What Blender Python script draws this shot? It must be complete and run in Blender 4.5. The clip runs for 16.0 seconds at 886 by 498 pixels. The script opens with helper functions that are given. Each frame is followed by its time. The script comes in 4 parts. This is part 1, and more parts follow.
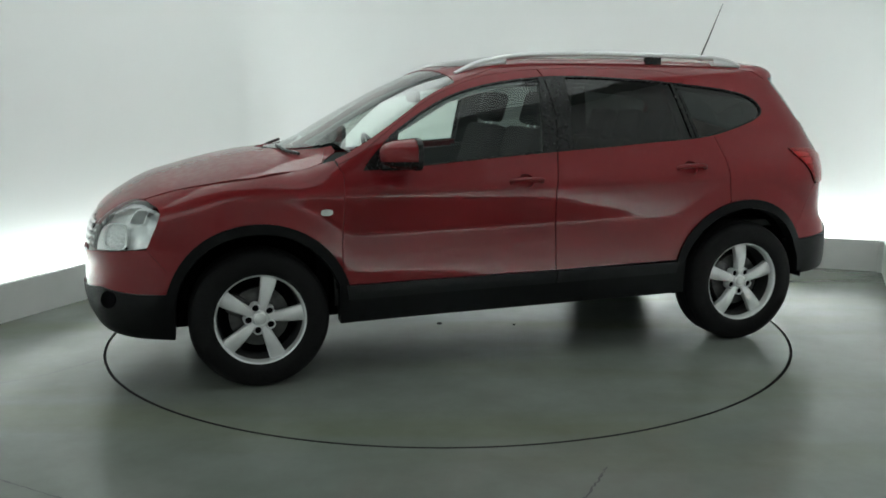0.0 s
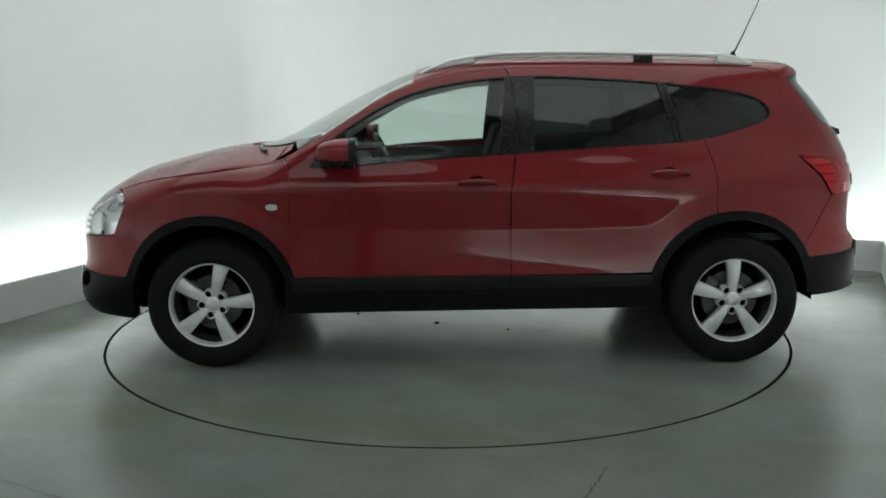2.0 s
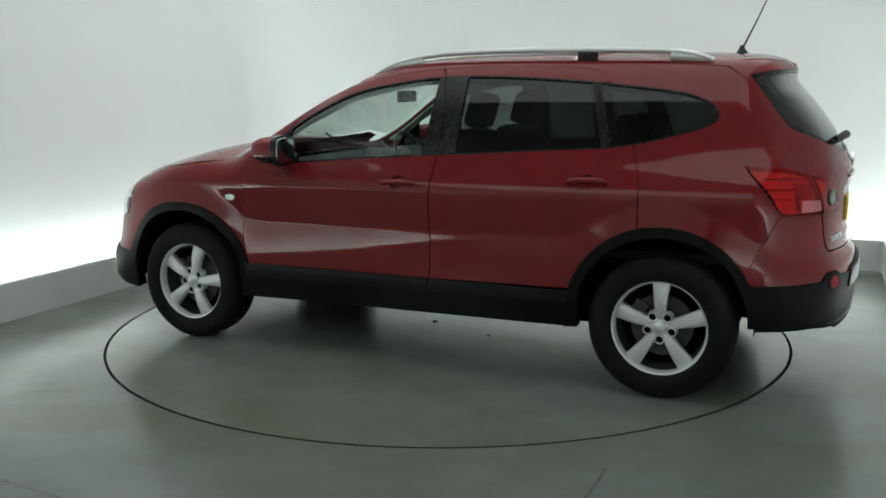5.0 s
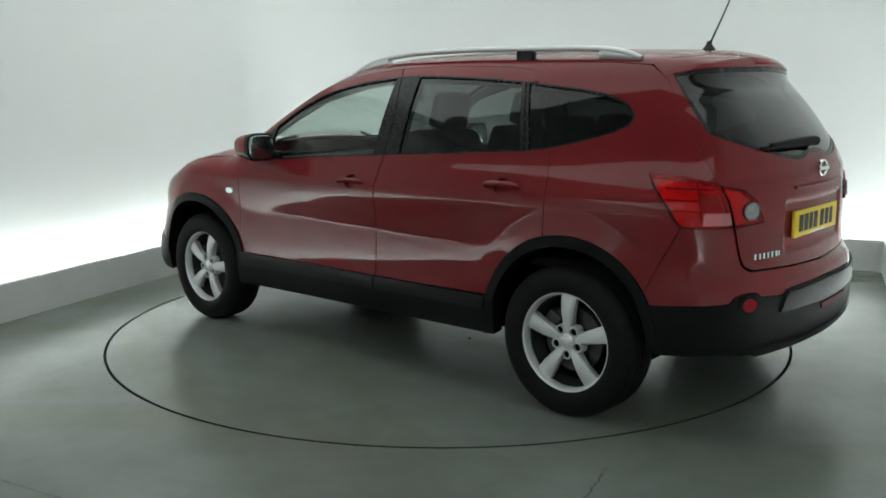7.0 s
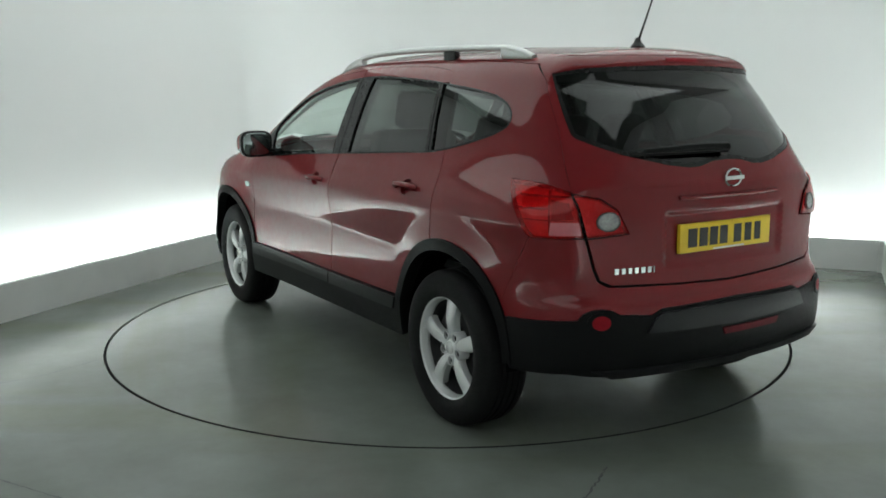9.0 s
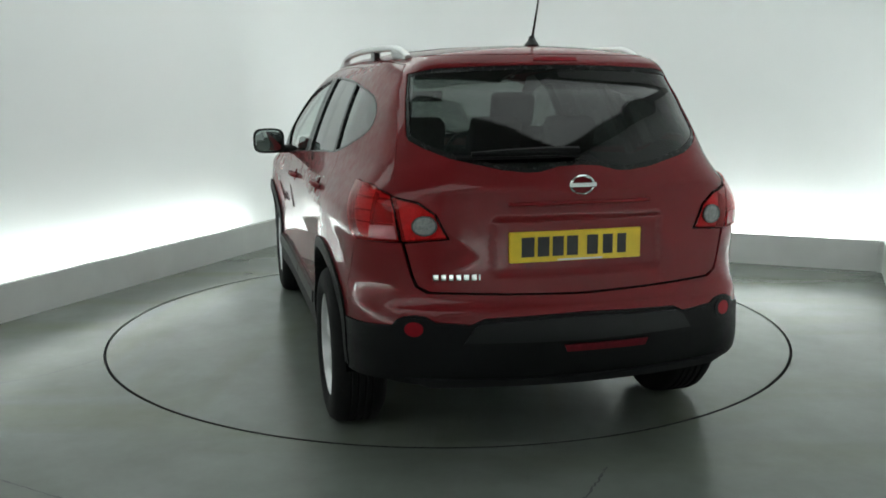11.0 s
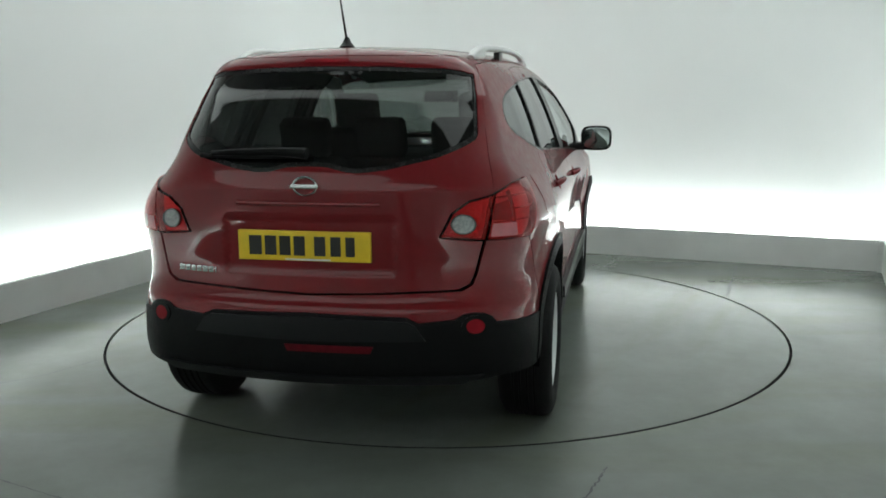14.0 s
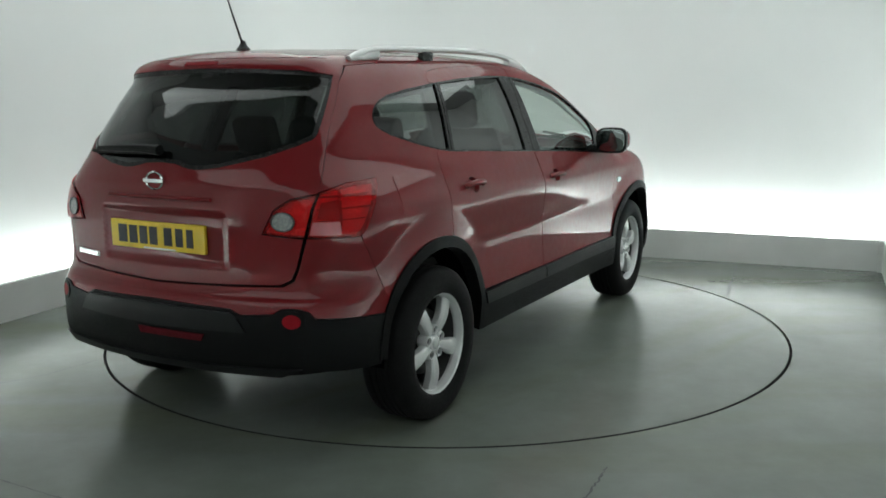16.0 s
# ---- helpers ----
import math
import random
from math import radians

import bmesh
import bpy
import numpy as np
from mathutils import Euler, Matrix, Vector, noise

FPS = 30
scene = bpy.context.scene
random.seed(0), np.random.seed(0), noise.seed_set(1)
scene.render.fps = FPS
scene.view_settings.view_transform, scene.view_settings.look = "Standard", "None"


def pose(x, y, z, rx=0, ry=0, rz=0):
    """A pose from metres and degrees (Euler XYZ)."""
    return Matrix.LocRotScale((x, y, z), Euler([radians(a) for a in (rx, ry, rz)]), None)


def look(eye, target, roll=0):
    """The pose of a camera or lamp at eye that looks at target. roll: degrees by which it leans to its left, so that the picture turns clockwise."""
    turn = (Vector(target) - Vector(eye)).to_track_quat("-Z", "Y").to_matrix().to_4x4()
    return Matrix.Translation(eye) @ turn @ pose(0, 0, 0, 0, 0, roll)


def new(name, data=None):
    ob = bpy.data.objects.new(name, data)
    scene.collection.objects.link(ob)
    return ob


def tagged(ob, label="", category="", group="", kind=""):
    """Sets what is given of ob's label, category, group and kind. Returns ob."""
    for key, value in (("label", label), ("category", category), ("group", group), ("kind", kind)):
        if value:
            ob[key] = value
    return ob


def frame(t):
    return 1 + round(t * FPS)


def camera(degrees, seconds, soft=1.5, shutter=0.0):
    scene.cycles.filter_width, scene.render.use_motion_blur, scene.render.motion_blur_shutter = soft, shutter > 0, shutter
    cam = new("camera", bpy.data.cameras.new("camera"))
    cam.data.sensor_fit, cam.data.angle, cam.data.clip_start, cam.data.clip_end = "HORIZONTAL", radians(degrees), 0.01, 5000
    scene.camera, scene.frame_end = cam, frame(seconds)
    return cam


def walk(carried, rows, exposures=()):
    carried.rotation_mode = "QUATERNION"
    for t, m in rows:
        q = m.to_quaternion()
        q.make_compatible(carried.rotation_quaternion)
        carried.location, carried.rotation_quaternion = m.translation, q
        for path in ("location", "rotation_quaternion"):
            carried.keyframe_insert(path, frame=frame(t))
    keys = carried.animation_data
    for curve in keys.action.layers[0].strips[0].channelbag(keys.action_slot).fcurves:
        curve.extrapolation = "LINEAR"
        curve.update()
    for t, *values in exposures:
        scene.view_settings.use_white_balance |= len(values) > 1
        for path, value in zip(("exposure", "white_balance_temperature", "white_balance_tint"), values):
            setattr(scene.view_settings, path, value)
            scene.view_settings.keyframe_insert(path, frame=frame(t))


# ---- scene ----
from mathutils.geometry import delaunay_2d_cdt

# ---- camera: fixed, 1.43 m over the floor; the turntable's centre is the origin ----
cam = camera(53.14, 16.0, soft=1.7)
EYE = (0.0, -5.5047, 1.4265)
AIM = (-0.0041713, 0.9847635, -0.1738489)
CAM_POSE = look(EYE, [EYE[i] + 5 * AIM[i] for i in range(3)], -0.385)
walk(cam, [(0.0, CAM_POSE), (16.0, CAM_POSE)])
scene.view_settings.exposure = 0.0

# ---- world: closed booth, no daylight ----
world = bpy.data.worlds.new("booth_world")
scene.world = world
world.use_nodes = True
world.node_tree.nodes["Background"].inputs[0].default_value = (0.5, 0.53, 0.52, 1)
world.node_tree.nodes["Background"].inputs[1].default_value = 0.05

STRIP_POWER, CEILING_FILL_POWER = 27.5, 0.90
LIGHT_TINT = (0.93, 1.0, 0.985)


# ---- materials ----
def shader(name):
    m = bpy.data.materials.new(name)
    m.use_nodes = True
    nt = m.node_tree
    return m, nt, nt.nodes["Principled BSDF"]


def noise_node(nt, scale, detail=4.0, rough=0.55):
    co = nt.nodes.new("ShaderNodeTexCoord")
    n = nt.nodes.new("ShaderNodeTexNoise")
    n.inputs["Scale"].default_value, n.inputs["Detail"].default_value, n.inputs["Roughness"].default_value = scale, detail, rough
    nt.links.new(co.outputs["Object"], n.inputs["Vector"])
    return n


def ramp(nt, source, lo, hi, a=0.3, b=0.7):
    r = nt.nodes.new("ShaderNodeMapRange")
    r.inputs["From Min"].default_value, r.inputs["From Max"].default_value = a, b
    r.inputs["To Min"].default_value, r.inputs["To Max"].default_value = lo, hi
    nt.links.new(source, r.inputs["Value"])
    return r.outputs["Result"]


def plain(name, colour, rough=0.5, metal=0.0, vary=0.12, scale=6.0, bump=0.0, bump_scale=300.0, coat=0.0, spec=0.5, rough_vary=0.06):
    """A surface of one colour, uneven at a large and a fine scale."""
    m, nt, b = shader(name)
    n = noise_node(nt, scale)
    mix = nt.nodes.new("ShaderNodeMix")
    mix.data_type = "RGBA"
    mix.inputs["A"].default_value = (*[c * (1 - vary) for c in colour], 1)
    mix.inputs["B"].default_value = (*[min(1, c * (1 + vary)) for c in colour], 1)
    nt.links.new(ramp(nt, n.outputs["Fac"], 0, 1), mix.inputs["Factor"])
    nt.links.new(mix.outputs["Result"], b.inputs["Base Color"])
    b.inputs["Metallic"].default_value = metal
    b.inputs["Coat Weight"].default_value = coat
    b.inputs["Coat Roughness"].default_value = 0.03
    b.inputs["Specular IOR Level"].default_value = spec
    n2 = noise_node(nt, scale * 9)
    nt.links.new(ramp(nt, n2.outputs["Fac"], max(0.0, rough - rough_vary), rough + rough_vary), b.inputs["Roughness"])
    if bump:
        n3 = noise_node(nt, bump_scale, 2.0)
        bp = nt.nodes.new("ShaderNodeBump")
        bp.inputs["Strength"].default_value, bp.inputs["Distance"].default_value = bump, 0.002
        nt.links.new(n3.outputs["Fac"], bp.inputs["Height"])
        nt.links.new(bp.outputs["Normal"], b.inputs["Normal"])
    return m


def glass_sheet(name, tint, floor=0.045, cloud=0.0):
    """Thin glass: tinted see-through with a clear gloss that grows at a glance; cloud: its share of milky colour."""
    m, nt, b = shader(name)
    nt.nodes.remove(b)
    see, gloss, mix, lw = (nt.nodes.new("ShaderNode" + k) for k in ("BsdfTransparent", "BsdfGlossy", "MixShader", "LayerWeight"))
    see.inputs["Color"].default_value = (*tint, 1)
    gloss.inputs["Roughness"].default_value = 0.015
    lw.inputs["Blend"].default_value = 0.5
    power, scale = nt.nodes.new("ShaderNodeMath"), nt.nodes.new("ShaderNodeMath")
    power.operation, scale.operation = "POWER", "MULTIPLY_ADD"
    power.inputs[1].default_value = 3.4
    scale.inputs[1].default_value, scale.inputs[2].default_value = 1 - floor, floor
    nt.links.new(lw.outputs["Facing"], power.inputs[0])
    nt.links.new(power.outputs[0], scale.inputs[0])
    nt.links.new(scale.outputs[0], mix.inputs[0])
    sheet = see
    if cloud:
        milky, sheet = nt.nodes.new("ShaderNodeBsdfDiffuse"), nt.nodes.new("ShaderNodeMixShader")
        milky.inputs["Color"].default_value = (0.62 * tint[0], 0.2 * tint[1], 0.2 * tint[2], 1)
        sheet.inputs[0].default_value = cloud
        nt.links.new(see.outputs[0], sheet.inputs[1])
        nt.links.new(milky.outputs[0], sheet.inputs[2])
    nt.links.new(sheet.outputs[0], mix.inputs[1])
    nt.links.new(gloss.outputs[0], mix.inputs[2])
    nt.links.new(mix.outputs[0], nt.nodes["Material Output"].inputs["Surface"])
    return m


def glow(name, colour, power):
    m, nt, b = shader(name)
    b.inputs["Base Color"].default_value = (*colour, 1)
    b.inputs["Emission Color"].default_value = (*colour, 1)
    b.inputs["Emission Strength"].default_value = power
    return m


def floor_paint(name):
    """Grey-green floor paint with scuffs, pale dusty patches and a soft gloss."""
    m, nt, b = shader(name)
    wide, small = noise_node(nt, 0.45, 3), noise_node(nt, 9.0, 2)
    mix = nt.nodes.new("ShaderNodeMix")
    mix.data_type = "RGBA"
    mix.inputs["A"].default_value, mix.inputs["B"].default_value = (0.142, 0.162, 0.146, 1), (0.206, 0.221, 0.202, 1)
    nt.links.new(ramp(nt, wide.outputs["Fac"], 0, 1, 0.15, 0.85), mix.inputs["Factor"])
    scuff = noise_node(nt, 2.6, 6, 0.65)
    worn = nt.nodes.new("ShaderNodeMix")
    worn.data_type, worn.blend_type = "RGBA", "MULTIPLY"
    worn.inputs["B"].default_value = (0.80, 0.82, 0.78, 1)
    nt.links.new(ramp(nt, scuff.outputs["Fac"], 0, 1, 0.35, 0.72), worn.inputs["Factor"])
    nt.links.new(mix.outputs["Result"], worn.inputs["A"])
    # long olive drag marks from tyres
    co, turn, drag = nt.nodes.new("ShaderNodeTexCoord"), nt.nodes.new("ShaderNodeMapping"), nt.nodes.new("ShaderNodeTexNoise")
    turn.inputs["Rotation"].default_value, turn.inputs["Scale"].default_value = (0, 0, radians(-38)), (0.35, 2.2, 1.0)
    drag.inputs["Scale"].default_value, drag.inputs["Detail"].default_value = 1.0, 5.0
    nt.links.new(co.outputs["Object"], turn.inputs["Vector"])
    nt.links.new(turn.outputs["Vector"], drag.inputs["Vector"])
    olive = nt.nodes.new("ShaderNodeMix")
    olive.data_type, olive.blend_type = "RGBA", "MULTIPLY"
    olive.inputs["B"].default_value = (0.90, 0.91, 0.78, 1)
    nt.links.new(ramp(nt, drag.outputs["Fac"], 0, 1, 0.48, 0.66), olive.inputs["Factor"])
    nt.links.new(worn.outputs["Result"], olive.inputs["A"])
    nt.links.new(olive.outputs["Result"], b.inputs["Base Color"])
    patch = noise_node(nt, 1.3, 5, 0.6)
    both = nt.nodes.new("ShaderNodeMath")
    both.operation = "ADD"
    nt.links.new(ramp(nt, patch.outputs["Fac"], 0.165, 0.225, 0.3, 0.7), both.inputs[0])
    nt.links.new(ramp(nt, small.outputs["Fac"], 0.0, 0.04, 0.0, 1.0), both.inputs[1])
    nt.links.new(both.outputs[0], b.inputs["Roughness"])
    return m


def faceted(name, scale=55.0, metal=0.2):
    """Silvered plastic pressed into small tilted facets."""
    m, nt, b = shader(name)
    co, cell = nt.nodes.new("ShaderNodeTexCoord"), nt.nodes.new("ShaderNodeTexVoronoi")
    cell.inputs["Scale"].default_value = scale
    nt.links.new(co.outputs["Object"], cell.inputs["Vector"])
    bp = nt.nodes.new("ShaderNodeBump")
    bp.inputs["Strength"].default_value, bp.inputs["Distance"].default_value = 0.9, 0.006
    nt.links.new(cell.outputs["Distance"], bp.inputs["Height"])
    nt.links.new(bp.outputs["Normal"], b.inputs["Normal"])
    b.inputs["Base Color"].default_value = (0.80, 0.81, 0.81, 1)
    b.inputs["Metallic"].default_value, b.inputs["Roughness"].default_value = metal, 0.3
    return m


PAINT = plain("red_paint", (0.152, 0.0078, 0.0106), 0.42, 0.0, 0.04, 3.0, coat=0.68, spec=0.05)
CLADDING = plain("black_cladding", (0.0045, 0.0048, 0.005), 0.5, 0, 0.15, 8.0, 0.25, 700.0, spec=0.10)
SATIN = plain("satin_grey_plastic", (0.008, 0.0085, 0.009), 0.36, 0, 0.12, 8.0, spec=0.17)
TRIM = plain("gloss_black_trim", (0.008, 0.0085, 0.0085), 0.25, 0, 0.1, spec=0.3)
RUBBER = plain("tyre_rubber", (0.005, 0.005, 0.0053), 0.75, 0, 0.25, 14.0, 0.3, 200.0, spec=0.2)
ALLOY = plain("silver_alloy", (0.66, 0.67, 0.67), 0.36, 0.35, 0.05, 10.0)
STEEL = plain("brake_steel", (0.07, 0.07, 0.07), 0.4, 0.7, 0.25, 30.0)
# darker copy of the alloy: the shade behind the spokes is in its colour
BARREL = plain("rim_barrel_painted_shade", (0.045, 0.045, 0.046), 0.55, 0.3, 0.2, 20.0)
# near-black for undersides, and for shade painted into gaps and recesses
DARK = plain("dark_underside_and_gap_shade", (0.0035, 0.0035, 0.004), 0.9, 0, 0.3, spec=0.0)
CHROME = plain("chrome", (0.72, 0.73, 0.73), 0.12, 1.0, 0.03)
RAIL = plain("satin_silver_rail", (0.58, 0.59, 0.59), 0.32, 0.4, 0.02, 2.0, rough_vary=0.02)
FABRIC = plain("charcoal_fabric", (0.016, 0.017, 0.018), 0.9, 0, 0.25, 30.0, spec=0.2)
LINER = plain("grey_trim_lining", (0.034, 0.036, 0.035), 0.85, 0, 0.15, 20.0, spec=0.2)
PALE = plain("pale_grey_lining", (0.32, 0.33, 0.32), 0.8, 0, 0.1, 20.0, spec=0.2)
CLEAR = glass_sheet("clear_window_glass", (0.79, 0.87, 0.83))
PRIVACY = glass_sheet("dark_privacy_glass", (0.125, 0.142, 0.135), 0.045)
GREY_WALL = plain("grey_wall_paint", (0.74, 0.75, 0.745), 0.8, 0, 0.05, 1.0)
ROOF_GLASS = plain("dark_roof_glass", (0.01, 0.012, 0.012), 0.04, 0, 0.05, rough_vary=0.01)
LENS_DARK = plain("deep_red_lamp_lens", (0.10, 0.004, 0.006), 0.2, 0, 0.2, 30.0, coat=0.5)
RED_GLASS = glass_sheet("red_lamp_glass", (0.94, 0.040, 0.050), 0.025, cloud=0.32)
LENS_PINK = plain("pale_red_lamp_lens", (0.45, 0.10, 0.12), 0.2, 0, 0.15, 14.0, coat=1.0)
LENS_CLEAR = glass_sheet("clear_lamp_lens", (0.92, 0.94, 0.94))
LAMP_SILVER = plain("lamp_reflector", (0.74, 0.76, 0.75), 0.22, 0.45, 0.12, 30.0)
FACET = faceted("faceted_lamp_housing")
HEAD_FACET = faceted("fluted_headlight_housing", 24.0, 0.9)
REFLECTOR = plain("deep_red_reflector", (0.22, 0.004, 0.010), 0.55, 0, 0.1, 40.0, spec=0.12)
FOG_RED = plain("dull_fog_lens", (0.085, 0.003, 0.007), 0.55, 0, 0.2, 60.0, spec=0.12)
# mirror colour darkened to dim its reflection of the bright walls
MIRROR = plain("dimmed_mirror_glass", (0.30, 0.34, 0.33), 0.05, 1.0, 0.03, rough_vary=0.01)
PLATE_YELLOW = plain("yellow_plate", (0.72, 0.50, 0.018), 0.4, 0, 0.06, 20.0)
PLATE_BLACK = plain("black_print", (0.012, 0.012, 0.012), 0.5)
FLOOR = floor_paint("floor_paint")
GROOVE = plain("groove_dark", (0.012, 0.013, 0.013), 0.9)
WALL = plain("white_wall_paint", (0.85, 0.865, 0.86), 0.75, 0, 0.015, 0.8, 0.05, 60.0)
PLINTH = plain("plinth_paint", (0.60, 0.61, 0.595), 0.6, 0, 0.05, 3.0, 0.05, 80.0)
STRIP = glow("light_strip", LIGHT_TINT, STRIP_POWER * 0.9)
STRIP_BACK = glow("back_light_strip", LIGHT_TINT, STRIP_POWER * 1.25)
STRIP_DIM = glow("dim_light_strip", LIGHT_TINT, STRIP_POWER * 0.50)
# glow of the ceiling panels added as fill light
FILL_PANEL = glow("ceiling_fill_glow", LIGHT_TINT, CEILING_FILL_POWER)
CEILING = plain("grey_ceiling_paint", (0.30, 0.31, 0.305), 0.85, 0, 0.05, 1.0)


# ---- mesh helpers ----
def part(name, bm, material, parent, label="", smooth=True):
    me = bpy.data.meshes.new(name)
    bm.normal_update()
    bm.to_mesh(me)
    bm.free()
    me.materials.append(material)
    for p in me.polygons:
        p.use_smooth = smooth
    if smooth:
        me.set_sharp_from_angle(angle=radians(38))
    ob = new(name, me)
    ob.parent = parent
    if label:
        tagged(ob, label)
    return ob


def mesh_part(name, verts, faces, material, parent, label="", normal=None):
    me = bpy.data.meshes.new(name)
    me.from_pydata([tuple(v) for v in verts], [], [tuple(f) for f in faces])
    me.materials.append(material)
    for p in me.polygons:
        p.use_smooth = True
    if normal is not None:
        me.normals_split_custom_set_from_vertices([tuple(n) for n in normal])
    ob = new(name, me)
    ob.parent = parent
    if label:
        tagged(ob, label)
    return ob


def add_box(bm, x0, x1, y0, y1, z0, z1, bevel=0.0, m=None):
    c = bmesh.ops.create_cube(bm, size=1.0)["verts"]
    for v in c:
        v.co = Vector(((x0 + x1) / 2 + v.co.x * (x1 - x0), (y0 + y1) / 2 + v.co.y * (y1 - y0), (z0 + z1) / 2 + v.co.z * (z1 - z0)))
    if m is not None:
        bmesh.ops.transform(bm, matrix=m, verts=c)
    if bevel:
        edges = list({e for v in c for e in v.link_edges})
        bmesh.ops.bevel(bm, geom=edges, offset=bevel, segments=3, affect="EDGES", profile=0.6)
    return bm


def box(*a, **k):
    return add_box(bmesh.new(), *a, **k)


def lathe(profile, steps=48, m=None):
    """Turns (radius, along) points round the y axis."""
    bm = bmesh.new()
    rings = []
    for r, y in profile:
        if r < 1e-6:
            rings.append([bm.verts.new((0, y, 0))] * steps)
        else:
            rings.append([bm.verts.new((r * math.cos(2 * math.pi * i / steps), y, r * math.sin(2 * math.pi * i / steps))) for i in range(steps)])
    for a, b in zip(rings, rings[1:]):
        for i in range(steps):
            j = (i + 1) % steps
            f = list(dict.fromkeys((a[i], b[i], b[j], a[j])))
            if len(f) > 2:
                bm.faces.new(f)
    bmesh.ops.recalc_face_normals(bm, faces=bm.faces)
    if m is not None:
        bmesh.ops.transform(bm, matrix=m, verts=bm.verts)
    return bm


def tube(path, radius, sides=10, squash=1.0):
    """A rod along a path of points, with its ends closed."""
    bm = bmesh.new()
    rings = []
    radii = [float(r) for r in radius] if isinstance(radius, (list, tuple)) else [radius] * len(path)
    for i, p in enumerate(path):
        p = Vector(p)
        d = (Vector(path[min(i + 1, len(path) - 1)]) - Vector(path[max(i - 1, 0)])).normalized()
        a = d.cross(Vector((0, 0, 1)))
        a = a.normalized() if a.length > 0.05 else Vector((1, 0, 0))
        b = a.cross(d).normalized()
        rings.append([bm.verts.new(p + radii[i] * (a * math.cos(2 * math.pi * k / sides) * squash + b * math.sin(2 * math.pi * k / sides))) for k in range(sides)])
    for a, b in zip(rings, rings[1:]):
        for k in range(sides):
            bm.faces.new((a[k], a[(k + 1) % sides], b[(k + 1) % sides], b[k]))
    bm.faces.new(rings[0])
    bm.faces.new(rings[-1])
    bmesh.ops.recalc_face_normals(bm, faces=bm.faces)
    return bm


def spline(points, per=6):
    """Points on a smooth open line through the given ones."""
    p = [np.array(q, float) for q in points]
    p = [2 * p[0] - p[1], *p, 2 * p[-1] - p[-2]]
    out = []
    for i in range(1, len(p) - 2):
        a, b, c, d = p[i - 1:i + 3]
        for k in range(per):
            t = k / per
            out.append(0.5 * (2 * b + (c - a) * t + (2 * a - 5 * b + 4 * c - d) * t**2 + (3 * b - a - 3 * c + d) * t**3))
    out.append(p[-2])
    return [tuple(q) for q in out]


# ---- body surface: a smooth solid bounded by roof line, flanks, tail and nose ----
def curve(points):
    """A smooth function through (x, value) points, level beyond its ends."""
    xs = np.array([p[0] for p in points], float)
    ys = np.array([p[1] for p in points], float)
    slope = np.diff(ys) / np.diff(xs)
    mid = np.where(slope[:-1] * slope[1:] > 0, 2 * slope[:-1] * slope[1:] / np.where(slope[:-1] + slope[1:] == 0, 1, slope[:-1] + slope[1:]), 0)
    m = np.concatenate([[slope[0]], mid, [slope[-1]]])

    def at(x):
        x = np.clip(np.asarray(x, float), xs[0], xs[-1])
        i = np.clip(np.searchsorted(xs, x, side="right") - 1, 0, len(xs) - 2)
        h = xs[i + 1] - xs[i]
        t = (x - xs[i]) / h
        return ((2 * t**3 - 3 * t**2 + 1) * ys[i] + (t**3 - 2 * t**2 + t) * h * m[i]
                + (3 * t**2 - 2 * t**3) * ys[i + 1] + (t**3 - t**2) * h * m[i + 1])
    return at


ROOF_LINE = curve([(-2.4, 1.555), (-1.8, 1.604), (-1.5, 1.623), (-1.1, 1.638), (-0.6, 1.648), (-0.2, 1.641), (0.1, 1.611), (0.27, 1.568),
                   (0.39, 1.526), (0.55, 1.455), (0.71, 1.376), (0.9, 1.273), (1.05, 1.188), (1.17, 1.146), (1.4, 1.120), (1.57, 1.088), (1.74, 1.046),
                   (1.91, 0.998), (2.08, 0.925), (2.17, 0.862), (2.3, 0.70)])
CROWN = curve([(-2.0, 0.075), (-1.6, 0.06), (-0.6, 0.06), (0.2, 0.050), (1.0, 0.070), (1.35, 0.048), (2.1, 0.062)])
FLANK = curve([(0.15, 0.755), (0.25, 0.796), (0.35, 0.814), (0.45, 0.8225), (0.55, 0.8335), (0.65, 0.8445), (0.75, 0.8555), (0.85, 0.8665), (0.90, 0.8715), (0.93, 0.873), (0.96, 0.868), (0.98, 0.862),
               (1.01, 0.850), (1.06, 0.830), (1.10, 0.812), (1.2, 0.777), (1.3, 0.740), (1.4, 0.697), (1.5, 0.645), (1.6, 0.58)])
REAR_TAPER_LOW = curve([(-2.3, 0.120), (-2.0, 0.060), (-1.7, 0.022), (-1.3, 0.002), (-0.8, 0.0)])
REAR_TAPER_HIGH = curve([(-2.2, 0.20), (-1.9, 0.115), (-1.6, 0.062), (-1.2, 0.02), (-0.6, 0.0)])
NOSE_TAPER = curve([(0.4, 0.0), (0.7, -0.006), (1.0, -0.017), (1.4, -0.028), (1.8, 0.002), (2.2, 0.105)])
FRONT_WIDEN = curve([(-0.7, 0.0), (0.0, 0.012), (0.4, 0.032), (0.8, 0.038), (1.1, 0.03), (1.4, 0.0)])
TAIL = curve([(0.15, -2.05), (0.25, -2.13), (0.34, -2.18), (0.42, -2.205), (0.55, -2.212), (0.62, -2.205), (0.68, -2.168), (0.8, -2.16), (0.95, -2.162),
              (1.06, -2.16), (1.12, -2.14), (1.2, -2.10), (1.3, -2.035), (1.4, -1.957), (1.49, -1.888), (1.53, -1.892), (1.57, -1.885), (1.62, -1.82)])
TAIL_BOW = curve([(0.3, 0.17), (0.6, 0.19), (0.9, 0.21), (1.1, 0.25), (1.5, 0.24)])
